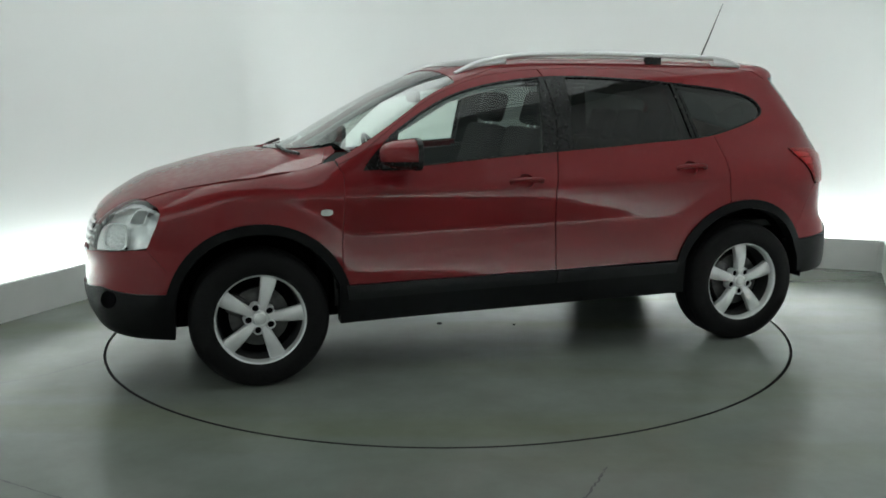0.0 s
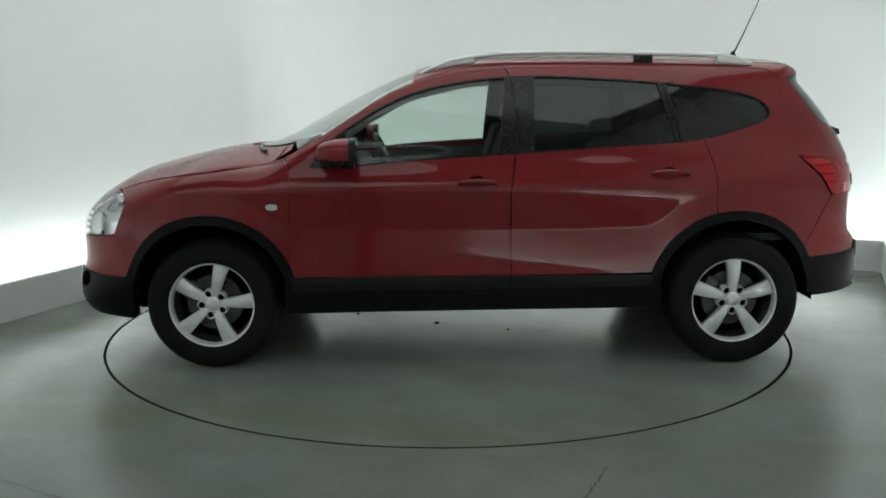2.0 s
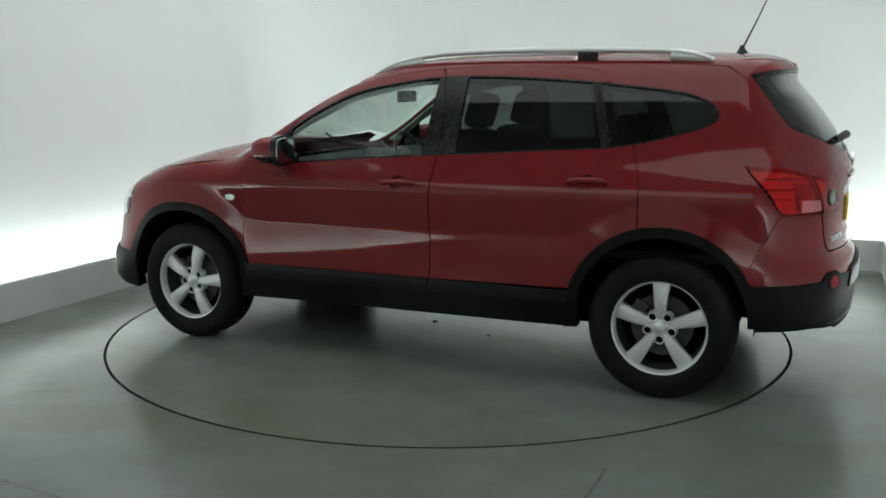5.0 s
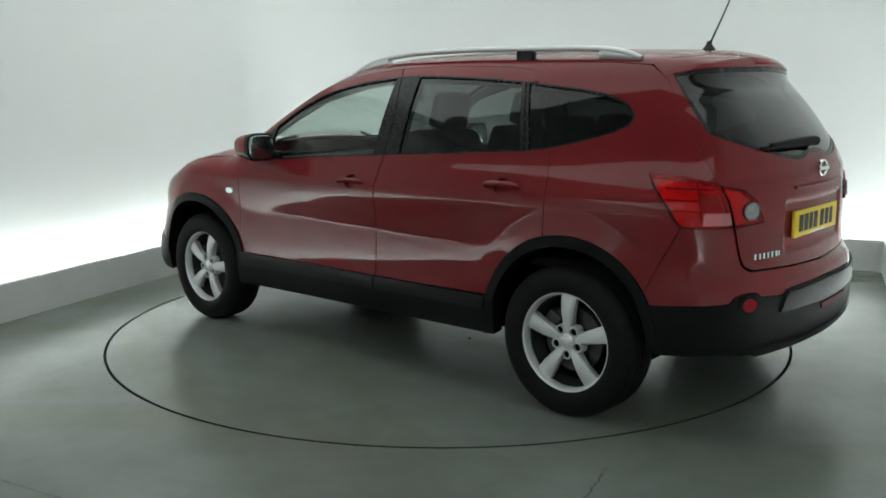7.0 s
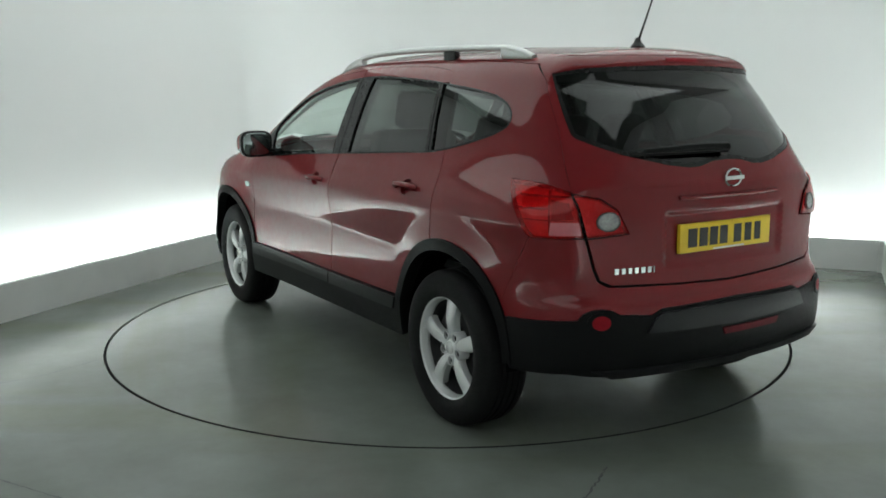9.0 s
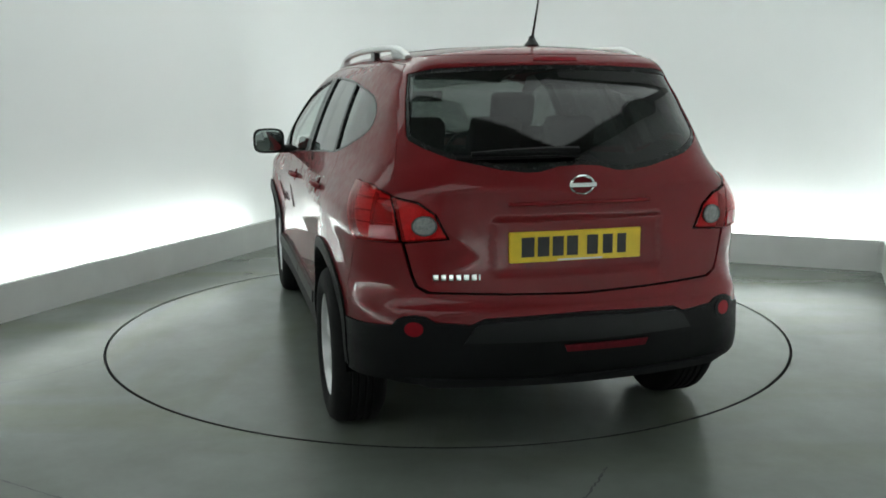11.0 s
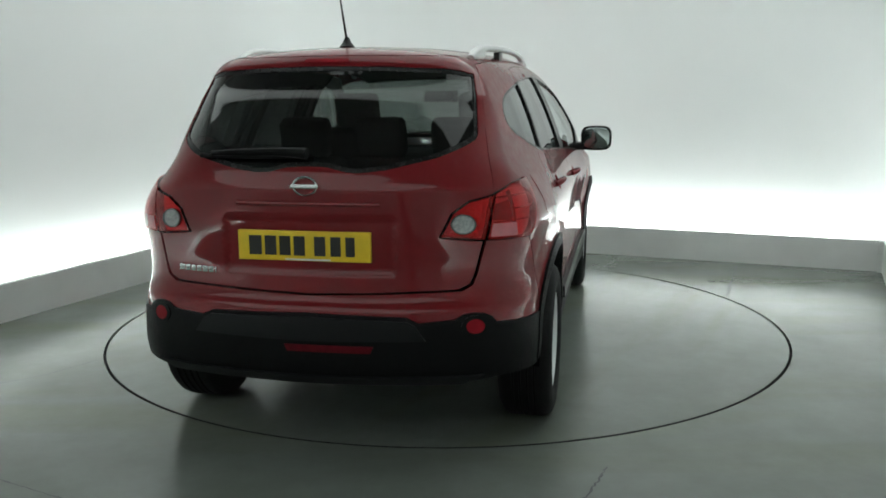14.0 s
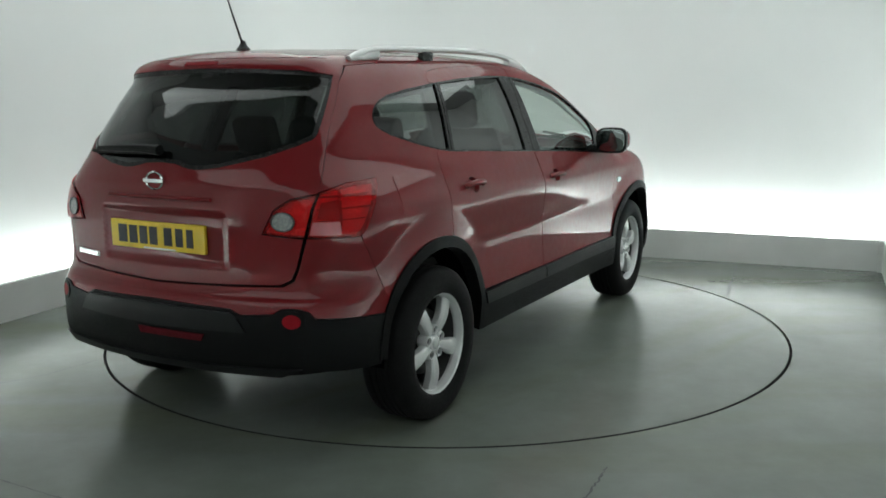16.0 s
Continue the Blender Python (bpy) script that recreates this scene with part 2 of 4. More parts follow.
NOSE = curve([(0.15, 1.98), (0.25, 2.12), (0.35, 2.22), (0.45, 2.24), (0.55, 2.23), (0.65, 2.235), (0.75, 2.23), (0.85, 2.19), (0.95, 2.08), (1.1, 1.93)])


def smooth_max(a, b, k):
    h = np.maximum(k - np.abs(a - b), 0) / k
    return np.maximum(a, b) + h * h * k * 0.25


def flare(x, z):
    """How far the lower flank swells towards the sill and the wheel arches."""
    sill = np.maximum(z - 0.47, -0.03)
    arch = (np.hypot(np.abs(x) - 1.3825, z - 0.35) - 0.455) * 1.2 + 0.12
    d = -smooth_max(-sill, -arch, 0.08)
    return 0.165 * smooth_max(0.258 - d, 0.0 * d, 0.02)


def body(x, y, z):
    """Negative inside the car's outer surface, positive outside."""
    y = np.abs(y)
    high = np.clip((z - 0.98) / 0.22, 0, 1)
    high = high * high * (3 - 2 * high)
    taper = REAR_TAPER_LOW(x) * (1 - high) + (REAR_TAPER_HIGH(x) - FRONT_WIDEN(x)) * high + NOSE_TAPER(x)
    side = y - FLANK(z) + taper - flare(x, z)
    top = (z - ROOF_LINE(x) + CROWN(x) * (y / 0.6) ** 2) * 0.9
    recess = np.clip((0.345 - y) / 0.022, 0, 1) * np.clip((z - 0.745) / 0.022, 0, 1) * np.clip((0.975 - z) / 0.022, 0, 1)
    tail = TAIL(z) + TAIL_BOW(z) * y**2 + 0.10 * y**4 - x + 0.012 * np.where(x < -1.5, recess, 0)
    nose = x - NOSE(z) + 0.18 * y**2 + np.clip((z - 0.3) / 0.4, 0, 1) * 0.5 * y**4
    f = smooth_max(side, top, 0.075)
    f = smooth_max(f, tail, 0.20 - 0.075 * np.clip((z - 1.36) / 0.18, 0, 1))
    return smooth_max(f, nose, 0.16)


AXIS_X, REACH = 1.30, 0.80   # beyond +-AXIS_X the girth coordinate turns round the corner
CENTRE_S = AXIS_X + REACH * math.pi / 2


def girth(s, z, lift=0.0):
    """Points of the body at girth s (x along the flank, then round the corners) and height z, on the left side; past CENTRE_S it goes on to the right."""
    s, z = np.asarray(s, float), np.asarray(z, float)
    a = np.clip(np.abs(s) - AXIS_X, 0, None) / REACH
    ox = np.clip(s, -AXIS_X, AXIS_X)
    dx, dy = np.sign(s) * np.sin(a), np.cos(a)
    lo, hi = np.zeros(s.shape), np.full(s.shape, 1.25)
    for _ in range(34):
        r = (lo + hi) / 2
        inside = body(ox + dx * r, dy * r, z) < 0
        lo, hi = np.where(inside, r, lo), np.where(inside, hi, r)
    p = np.stack([ox + dx * lo, dy * lo, z], -1)
    return p + normals(p) * lift


def normals(p, e=0.004):
    d = [body(*(p + np.eye(3)[k] * e).T) - body(*(p - np.eye(3)[k] * e).T) for k in range(3)]
    n = np.stack(d, -1)
    return n / np.maximum(np.linalg.norm(n, axis=-1, keepdims=True), 1e-9)


def above(x, y, lift=0.0):
    """Points of the body straight above (x, y)."""
    x, y = np.asarray(x, float), np.asarray(y, float)
    lo, hi = np.full(x.shape, 0.5), np.full(x.shape, 1.75)
    for _ in range(34):
        z = (lo + hi) / 2
        inside = body(x, y, z) < 0
        lo, hi = np.where(inside, z, lo), np.where(inside, hi, z)
    p = np.stack([x, y, lo], -1)
    return p + normals(p) * lift


def resample(poly, step):
    out = []
    n = len(poly)
    for i in range(n):
        a, b = np.array(poly[i], float), np.array(poly[(i + 1) % n], float)
        k = max(1, int(np.linalg.norm(b - a) / step))
        out += [a + (b - a) * j / k for j in range(k) if np.linalg.norm(b - a) > 1e-5]
    return np.array(out)


def inside(pts, poly):
    x, y = pts[:, 0], pts[:, 1]
    r = np.zeros(len(pts), bool)
    a, b = poly, np.roll(poly, -1, 0)
    for (x0, y0), (x1, y1) in zip(a, b):
        if y0 != y1:
            r ^= ((y0 > y) != (y1 > y)) & (x < (x1 - x0) * (y - y0) / (y1 - y0) + x0)
    return r


def fill(poly, holes, step):
    """Triangles that fill an outline with holes; also its edge loops."""
    loops = [resample(q, step) for q in (poly, *holes)]
    pts = np.concatenate(loops)
    edges, k = [], 0
    for q in loops:
        edges += [(k + i, k + (i + 1) % len(q)) for i in range(len(q))]
        k += len(q)
    lo, hi = pts.min(0), pts.max(0)
    gx, gy = np.meshgrid(np.arange(lo[0], hi[0], step), np.arange(lo[1], hi[1], step * 0.87))
    gx[1::2] += step / 2
    g = np.stack([gx.ravel(), gy.ravel()], -1)
    ok = inside(g, loops[0])
    for q in loops[1:]:
        ok &= ~inside(g, q)
    g = g[ok]
    if len(g):
        near = np.min(((g[:, None] - pts[None]) ** 2).sum(-1), 1)
        g = g[near > (0.45 * step) ** 2]
    allp = np.concatenate([pts, g]) if len(g) else pts
    vs, es, fs = delaunay_2d_cdt([Vector(p) for p in allp], edges, [], 0, 1e-6)[:3]
    v = np.array([tuple(p) for p in vs])
    f = np.array([t for t in fs if len(t) == 3])
    c = v[f].mean(1)
    ok = inside(c, loops[0])
    for q in loops[1:]:
        ok &= ~inside(c, q)
    f = f[ok]
    e1, e2 = v[f[:, 1]] - v[f[:, 0]], v[f[:, 2]] - v[f[:, 0]]
    flip = e1[:, 0] * e2[:, 1] - e1[:, 1] * e2[:, 0] < 0
    f[flip] = f[flip][:, ::-1]
    return v, f


def panel(name, outlines, material, parent, label="", holes=(), side=1, lift=0.0, depth=0.014, step=0.035, onto=None):
    """A sheet of the body within outlines (girth, height), with turned-in edges. side -1: on the car's right. onto: another surface to lie on."""
    onto = onto or girth
    verts, faces, norms = [], [], []
    outlines = outlines if isinstance(outlines[0][0], (tuple, list, np.ndarray)) else [outlines]
    for o in outlines:
        v, f = fill(o, holes, step)
        p = onto(v[:, 0], v[:, 1])
        n = normals(p)
        p = p + n * lift
        tri = p[f]
        g = np.cross(tri[:, 1] - tri[:, 0], tri[:, 2] - tri[:, 0])
        if (g * n[f].mean(1)).sum() < 0:
            f = f[:, ::-1]
        k = len(verts)
        verts += list(p)
        norms += list(n)
        faces += [tuple(int(i) + k for i in t) for t in f]
        count = {}
        for t in f:
            for a, b in ((t[0], t[1]), (t[1], t[2]), (t[2], t[0])):
                count[(a, b)] = 1
        for a, b in [e for e in count if (e[1], e[0]) not in count]:
            d = p[b] - p[a]
            out = np.cross(d, n[a])
            out /= max(np.linalg.norm(out), 1e-9)
            q = len(verts)
            verts += [p[a], p[b], p[b] - n[b] * depth, p[a] - n[a] * depth]
            norms += [out] * 4
            faces += [(q + 1, q, q + 3, q + 2)]
    verts, norms = np.array(verts), np.array(norms)
    if side < 0:
        verts = verts * (1, -1, 1)
        norms = norms * (1, -1, 1)
        faces = [t[::-1] for t in faces]
    return mesh_part(name, verts, faces, material, parent, label, norms)


def whole(half):
    """A left half outline that ends on the middle line, doubled to the full width."""
    sign = 1 if half[0][0] > 0 else -1
    return list(half) + [(sign * 2 * CENTRE_S - s, z) for s, z in reversed(half)]


def to_girth(x, y=0.87):
    return math.copysign(AXIS_X + REACH * math.atan2(abs(x) - AXIS_X, y), x) if abs(x) > AXIS_X else x


def arc(cx, radius, a0, a1, n=28, cz=0.35):
    """Part of a circle round a wheel, as girth and height; angles in degrees from straight ahead, over the top."""
    out = []
    for i in range(n + 1):
        a = radians(a0 + (a1 - a0) * i / n)
        out.append((to_girth(cx + radius * math.cos(a)), cz + radius * math.sin(a)))
    return out


# ---- the booth: a long room turned 22.5 degrees, corner at the back left ----
GROUND = -0.015
ROOM = pose(-1.410, 3.513, GROUND, 0, 0, -22.5)   # local x runs along the back wall, local -y towards the camera
ROOM_W, ROOM_L, ROOM_H = 5.304, 11.0, 3.1
RING = 2.060


def structure(name, bm, material, label, category="", m=ROOM, parent=None, smooth=True):
    ob = part(name, bm, material, parent, label, smooth)
    ob.matrix_basis = m
    return tagged(ob, label, category or name.rstrip("_0123456789").replace("_", " "), kind="structure")


def floor_with_hole():
    """The floor sheet round the turntable's pit."""
    bm = bmesh.new()
    n = 160
    inner = [bm.verts.new((RING * math.cos(2 * math.pi * i / n), RING * math.sin(2 * math.pi * i / n), 0)) for i in range(n)]
    low = [bm.verts.new((v.co.x, v.co.y, -0.05)) for v in inner]
    outer = [bm.verts.new((14 * math.cos(2 * math.pi * i / n), 14 * math.sin(2 * math.pi * i / n), 0)) for i in range(n)]
    for i in range(n):
        j = (i + 1) % n
        bm.faces.new((inner[i], outer[i], outer[j], inner[j]))
        bm.faces.new((low[i], inner[i], inner[j], low[j]))
    return bm


floor = structure("floor", floor_with_hole(), FLOOR, "grey-green painted concrete floor with scuffs", "floor", pose(0, 0, GROUND))
pit = structure("turntable_pit", lathe([(0, -0.05), (RING + 0.01, -0.05), (RING + 0.01, -0.08), (0, -0.08)], 96, pose(0, 0, 0)), GROOVE, "dark pit under the turntable", "pit", Matrix.Rotation(radians(90), 4, "X") @ Matrix())
pit.matrix_basis = pose(0, 0, GROUND, 90)


def crack(points, width, seed):
    """A thin irregular line lying on the floor."""
    rng = random.Random(seed)
    bm = bmesh.new()
    line = spline(points, 10)
    prev = None
    for i, (x, y) in enumerate(line):
        a = line[min(i + 1, len(line) - 1)]
        b = line[max(i - 1, 0)]
        d = Vector((a[0] - b[0], a[1] - b[1], 0)).normalized()
        nrm = Vector((-d.y, d.x, 0))
        w = 1.6 * width * rng.uniform(0.3, 1.2)
        c = Vector((x, y, 0)) + nrm * rng.uniform(-1, 1) * width * 0.9
        pair = [bm.verts.new(c + nrm * w / 2 + Vector((0, 0, 0.0012))), bm.verts.new(c - nrm * w / 2 + Vector((0, 0, 0.0012)))]
        if prev:
            bm.faces.new((prev[0], prev[1], pair[1], pair[0]))
        prev = pair
    bmesh.ops.recalc_face_normals(bm, faces=bm.faces)
    return bm


CRACK = plain("crack_dirt", (0.05, 0.058, 0.054), 0.8)
for k, (pts, w) in enumerate([([(-2.75, -1.52), (-2.167, -1.115), (-1.93, -0.80)], 0.006), ([(-2.0, -2.18), (-1.705, -2.34), (-1.347, -2.53), (-1.0, -2.72)], 0.005),
                              ([(1.965, 0.585), (2.2, 1.2), (2.433, 1.783)], 0.008), ([(0.62, -2.25), (0.552, -2.40), (0.47, -2.56), (0.4, -2.75)], 0.006)]):
    part("floor_joint", crack(pts, w, k), CRACK, floor, "thin dark joint in the painted floor")

turntable = new("turntable")
tagged(turntable, "round grey-green painted turntable set flush in the floor", "turntable")
# band added so the gap shows dark; the darkness is in its colour
part("edge_band", lathe([(RING - 0.0168, -0.001), (RING - 0.014, -0.0015), (RING - 0.014, -0.038), (RING - 0.0168, -0.038)], 160, Matrix.Rotation(radians(90), 4, "X")), GROOVE, turntable, "dark band round the turntable's rim")
disc = part("disc", lathe([(0, 0.0), (RING - 0.017, 0.0), (RING - 0.017, -0.04), (0, -0.04)], 160, Matrix.Rotation(radians(90), 4, "X")), FLOOR, turntable)
for k, (pts, w) in enumerate([([(-0.75, 0.05), (-0.3, 0.0), (0.1, 0.06), (0.7, -0.02)], 0.007), ([(-0.2, 0.35), (0.25, 0.28), (0.8, 0.36)], 0.004)]):
    part("crack", crack(pts, w, 20 + k), CRACK, turntable, "thin dark crack in the paint")
for k, (x, y, r) in enumerate([(-0.05, -0.06, 0.016), (-0.62, 0.02, 0.010), (0.42, -0.1, 0.008)]):
    part("bolt_head", lathe([(0, 0.006), (r, 0.006), (r, 0), ], 10, pose(x, y, 0, 90)), DARK, turntable, "small dark bolt head in the turntable")


def wall_run(x0, y0, x1, y1, height, thick, z0=0.0):
    """A straight wall from one plan point to another; its thickness lies to the left of that way."""
    bm = bmesh.new()
    d = Vector((x1 - x0, y1 - y0, 0)).normalized()
    n = Vector((-d.y, d.x, 0)) * thick
    a, b = Vector((x0, y0, z0)), Vector((x1, y1, z0))
    low = [bm.verts.new(p) for p in (a, b, b + n, a + n)]
    top = [bm.verts.new(v.co + Vector((0, 0, height))) for v in low]
    bm.faces.new(low[::-1])
    bm.faces.new(top)
    for i in range(4):
        j = (i + 1) % 4
        bm.faces.new((low[i], low[j], top[j], top[i]))
    bmesh.ops.recalc_face_normals(bm, faces=bm.faces)
    return bm


GAP = 0.22       # between the plinth's front and the wall behind it
OPEN0, OPEN1, OPEN_H = -8.7, -10.7, 2.7   # unseen drive-in opening in the camera's wall, closed by a pale sheet
BEND = 1.05       # radius of the rounded wall corners


def curved_wall():
    """The white wall behind the light gap: left side, rounded corner, back, rounded corner, right side up to the opening."""
    line = [(-GAP, -ROOM_L)]
    x0, x1, y1 = -GAP, ROOM_W + GAP, GAP
    line += [(x0 + BEND - BEND * math.cos(a), y1 - BEND + BEND * math.sin(a)) for a in [math.pi / 2 * i / 14 for i in range(15)]]
    r = 0.06
    line += [(x1 - r + r * math.sin(a), y1 - r + r * math.cos(a)) for a in [math.pi / 2 * i / 6 for i in range(7)]]
    line.append((x1, OPEN0))
    bm = bmesh.new()
    prev = None
    for i, (x, y) in enumerate(line):
        a, b = line[min(i + 1, len(line) - 1)], line[max(i - 1, 0)]
        d = Vector((a[0] - b[0], a[1] - b[1], 0)).normalized()
        n = Vector((-d.y, d.x, 0)) * 0.1
        q = [bm.verts.new((x, y, 0)), bm.verts.new((x, y, ROOM_H)), bm.verts.new((x + n.x, y + n.y, ROOM_H)), bm.verts.new((x + n.x, y + n.y, 0))]
        if prev:
            for k in range(4):
                bm.faces.new((prev[k], prev[(k + 1) % 4], q[(k + 1) % 4], q[k]))
        prev = q
    bmesh.ops.recalc_face_normals(bm, faces=bm.faces)
    return bm


structure("wall_booth", curved_wall(), WALL, "seamless white painted wall, lit from its foot", "wall")
# unseen walls behind the camera, their pale grey set to bounce light forward
structure("wall_over_opening", wall_run(ROOM_W + GAP, OPEN1, ROOM_W + GAP, OPEN0, ROOM_H - OPEN_H, 0.1, OPEN_H), GREY_WALL, "unseen pale grey wall over a wide opening", "wall")
structure("wall_beside_opening", wall_run(ROOM_W + GAP, OPEN1, ROOM_W + GAP, -ROOM_L, ROOM_H, 0.1), GREY_WALL, "unseen pale grey wall beside a wide opening", "wall")
# closing sheet added so the opening leaves no dark patch in reflections
structure("shutter", wall_run(ROOM_W + GAP + 0.02, OPEN1, ROOM_W + GAP + 0.02, OPEN0, OPEN_H, 0.06), GREY_WALL, "unseen pale grey sheet closing the opening, added to bounce light", "shutter")
structure("wall_front", wall_run(ROOM_W, -ROOM_L, -GAP, -ROOM_L, ROOM_H, 0.1), GREY_WALL, "unseen end wall, pale grey to bounce light", "wall")
structure("ceiling", box(-0.5, ROOM_W + 0.4, -ROOM_L - 0.2, 0.5, ROOM_H, ROOM_H + 0.1), CEILING, "dull grey painted ceiling", "ceiling")

PH = 0.249
for k, (a, b) in enumerate([((0, -ROOM_L), (0, 0)), ((0, 0), (ROOM_W, 0)), ((ROOM_W, 0), (ROOM_W, OPEN0))]):
    structure("plinth_%d" % (k + 1), wall_run(*a, *b, PH, 0.05), PLINTH, "low off-white plinth hiding a light strip", "plinth")
structure("plinth_cap", box(ROOM_W - 0.03, ROOM_W + 0.004, -0.04, 0.004, 0, PH + 0.003), PLINTH, "off-white end post of the low plinth", "plinth")
for k, bm in enumerate([box(-GAP + 0.07, -0.08, -ROOM_L + 0.1, -0.9, 0.08, 0.105), box(0.9, ROOM_W - 0.1, 0.08, GAP - 0.07, 0.08, 0.105), box(ROOM_W + 0.08, ROOM_W + GAP - 0.07, OPEN0 + 0.1, -0.1, 0.08, 0.105)]):
    strip = structure("light_strip_%d" % (k + 1), bm, (STRIP, STRIP_BACK, STRIP_DIM)[k], "long white light strip behind the plinth", "light strip")
# unseen panels added as fill, one over the car, one behind the camera
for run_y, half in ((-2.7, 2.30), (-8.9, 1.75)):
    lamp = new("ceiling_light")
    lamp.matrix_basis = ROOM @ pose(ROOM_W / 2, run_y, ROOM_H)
    tagged(lamp, "unseen dim white ceiling panel in a thin metal frame, added as fill light", "ceiling light", group="ceiling lights of the booth")
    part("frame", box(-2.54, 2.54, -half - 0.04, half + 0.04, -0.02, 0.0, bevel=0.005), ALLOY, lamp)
    part("diffuser", box(-2.50, 2.50, -half, half, -0.034, -0.022), FILL_PANEL, lamp)


# ---- the car ----
FROSTED = plain("frosted_lamp", (0.24, 0.255, 0.25), 0.2, 0.3, 0.3, 90.0, coat=1.0)
car = new("car")
tagged(car, "dark red crossover car with black lower cladding on the turntable", "car")
WHEEL_X, WHEEL_Z = 1.3825, 0.330

# outlines on the body, girth (metres from the middle, forward positive) and height
DLO_TOP = spline([(0.852, 1.046), (0.815, 1.10), (0.72, 1.197), (0.652, 1.25), (0.502, 1.343), (0.352, 1.414), (0.202, 1.457), (0.052, 1.484),
                  (-0.098, 1.502), (-0.248, 1.511), (-0.4, 1.512), (-0.55, 1.507), (-0.84, 1.489), (-1.02, 1.472), (-1.28, 1.444), (-1.47, 1.418)], 3)
DLO_TIP = spline([(-1.47, 1.418), (-1.56, 1.39), (-1.61, 1.355), (-1.625, 1.318), (-1.605, 1.284), (-1.53, 1.25)], 4)
DLO_LOW = spline([(-1.53, 1.25), (-1.327, 1.20), (-1.12, 1.163), (-0.83, 1.146), (-0.54, 1.128), (-0.25, 1.112), (0.044, 1.094), (0.339, 1.075), (0.575, 1.056), (0.852, 1.046)], 3)
top_z = curve(sorted(set(DLO_TOP)))
low_z = curve(sorted(set(DLO_LOW)))
DOOR_TOP = [(0.968, 1.079), (0.86, 1.130), (0.73, 1.222), (0.60, 1.312), (0.422, 1.417), (0.177, 1.504), (-0.02, 1.535), (-0.175, 1.548)]
DOOR_TOP2 = [(-0.185, 1.549), (-0.35, 1.554), (-0.55, 1.555), (-0.849, 1.546), (-1.0, 1.53), (-1.05, 1.515), (-1.078, 1.476)]
FRONT_SEAM = [(0.975, 1.072), (0.948, 1.035), (0.954, 0.891), (0.966, 0.683), (0.97, 0.478)]
PILLAR_EDGE = [(0.982, 1.101), (0.914, 1.134), (0.778, 1.213), (0.614, 1.317), (0.465, 1.412), (0.31, 1.480), (0.17, 1.523), (0.069, 1.553)]
DRIP = [(0.069, 1.553), (-0.25, 1.572), (-0.556, 1.577), (-0.86, 1.575), (-1.158, 1.566), (-1.45, 1.553), (-1.70, 1.538)]
GATE_SEAM = [(-1.70, 1.538), (-1.775, 1.478), (-1.869, 1.275), (-1.907, 1.13), (-1.945, 1.02), (-1.978, 0.885), (-2.005, 0.763), (-2.020, 0.72), (-2.055, 0.698), (-2.3, 0.687), (-CENTRE_S, 0.679)]
SHUT = [(0.985, 1.099), (1.037, 1.083), (1.209, 1.045), (1.382, 1.024), (1.584, 0.999), (1.759, 0.968), (1.905, 0.924)]
REAR_SEAM = [(-1.213, 1.178), (-1.255, 1.046), (-1.265, 0.949), (-1.267, 0.81)]
OUT_R, IN_R = 0.462, 0.412
GAP_W = 0.0022


def between(a, b, points):
    lo, hi = min(a, b), max(a, b)
    p = [q for q in points if lo < q[0] < hi]
    return sorted(p, key=lambda q: q[0], reverse=a > b)


def window(front, rear):
    """The outline of a window between two slanted posts, each (foot, head) in girth."""
    def post(p, f):
        foot, head = p
        return (head, float(top_z(head))), (foot, float(low_z(foot)))
    (h0, l0), (h1, l1) = post(front, 0), post(rear, 1)
    return [l0, h0, *between(h0[0], h1[0], DLO_TOP), h1, l1, *between(l1[0], l0[0], DLO_LOW)]


def shrink(poly, d):
    """The outline drawn in by d."""
    p = np.array(poly)
    n = len(p)
    area = sum(p[i][0] * p[(i + 1) % n][1] - p[(i + 1) % n][0] * p[i][1] for i in range(n))
    out = []
    for i in range(n):
        a, b, c = p[i - 1], p[i], p[(i + 1) % n]
        t = (b - a) / max(np.linalg.norm(b - a), 1e-9) + (c - b) / max(np.linalg.norm(c - b), 1e-9)
        t /= max(np.linalg.norm(t), 1e-9)
        out.append(tuple(b + np.array([-t[1], t[0]]) * d * (1 if area > 0 else -1)))
    return out


FRONT_GLASS = window((0.70, 0.66), (-0.145, -0.178))
REAR_GLASS = window((-0.315, -0.325), (-1.072, -0.990))
QUARTER_GLASS = [(-1.108, float(low_z(-1.108))), (-1.022, float(top_z(-1.022))), *between(-1.022, -1.47, DLO_TOP), *DLO_TIP, *between(-1.53, -1.108, DLO_LOW)]
RAKE_FRONT = [(0.852, 1.046), *[q for q in DLO_TOP if q[0] > -0.2], (-0.2, float(top_z(-0.2))), (-0.235, 1.3), (-0.219, float(low_z(-0.219))), *[q for q in DLO_LOW if q[0] > -0.219]]
RAKE_REAR = [(-0.224, float(low_z(-0.224))), (-0.240, 1.3), (-0.205, float(top_z(-0.205))), *between(-0.205, -1.005, DLO_TOP), (-1.005, float(top_z(-1.005))), (-1.09, float(low_z(-1.09))), *between(-1.09, -0.224, DLO_LOW)]
RAKE_QUARTER = [(-1.096, float(low_z(-1.096))), (-1.011, float(top_z(-1.011))), *between(-1.011, -1.47, DLO_TOP), *DLO_TIP, *between(-1.53, -1.096, DLO_LOW)]
HEADLIGHT = spline([(1.828, 0.700), (1.785, 0.807), (1.775, 0.862), (1.80, 0.893), (1.905, 0.916), (2.003, 0.912), (2.08, 0.866), (2.150, 0.788), (2.172, 0.700), (2.166, 0.663)], 3)
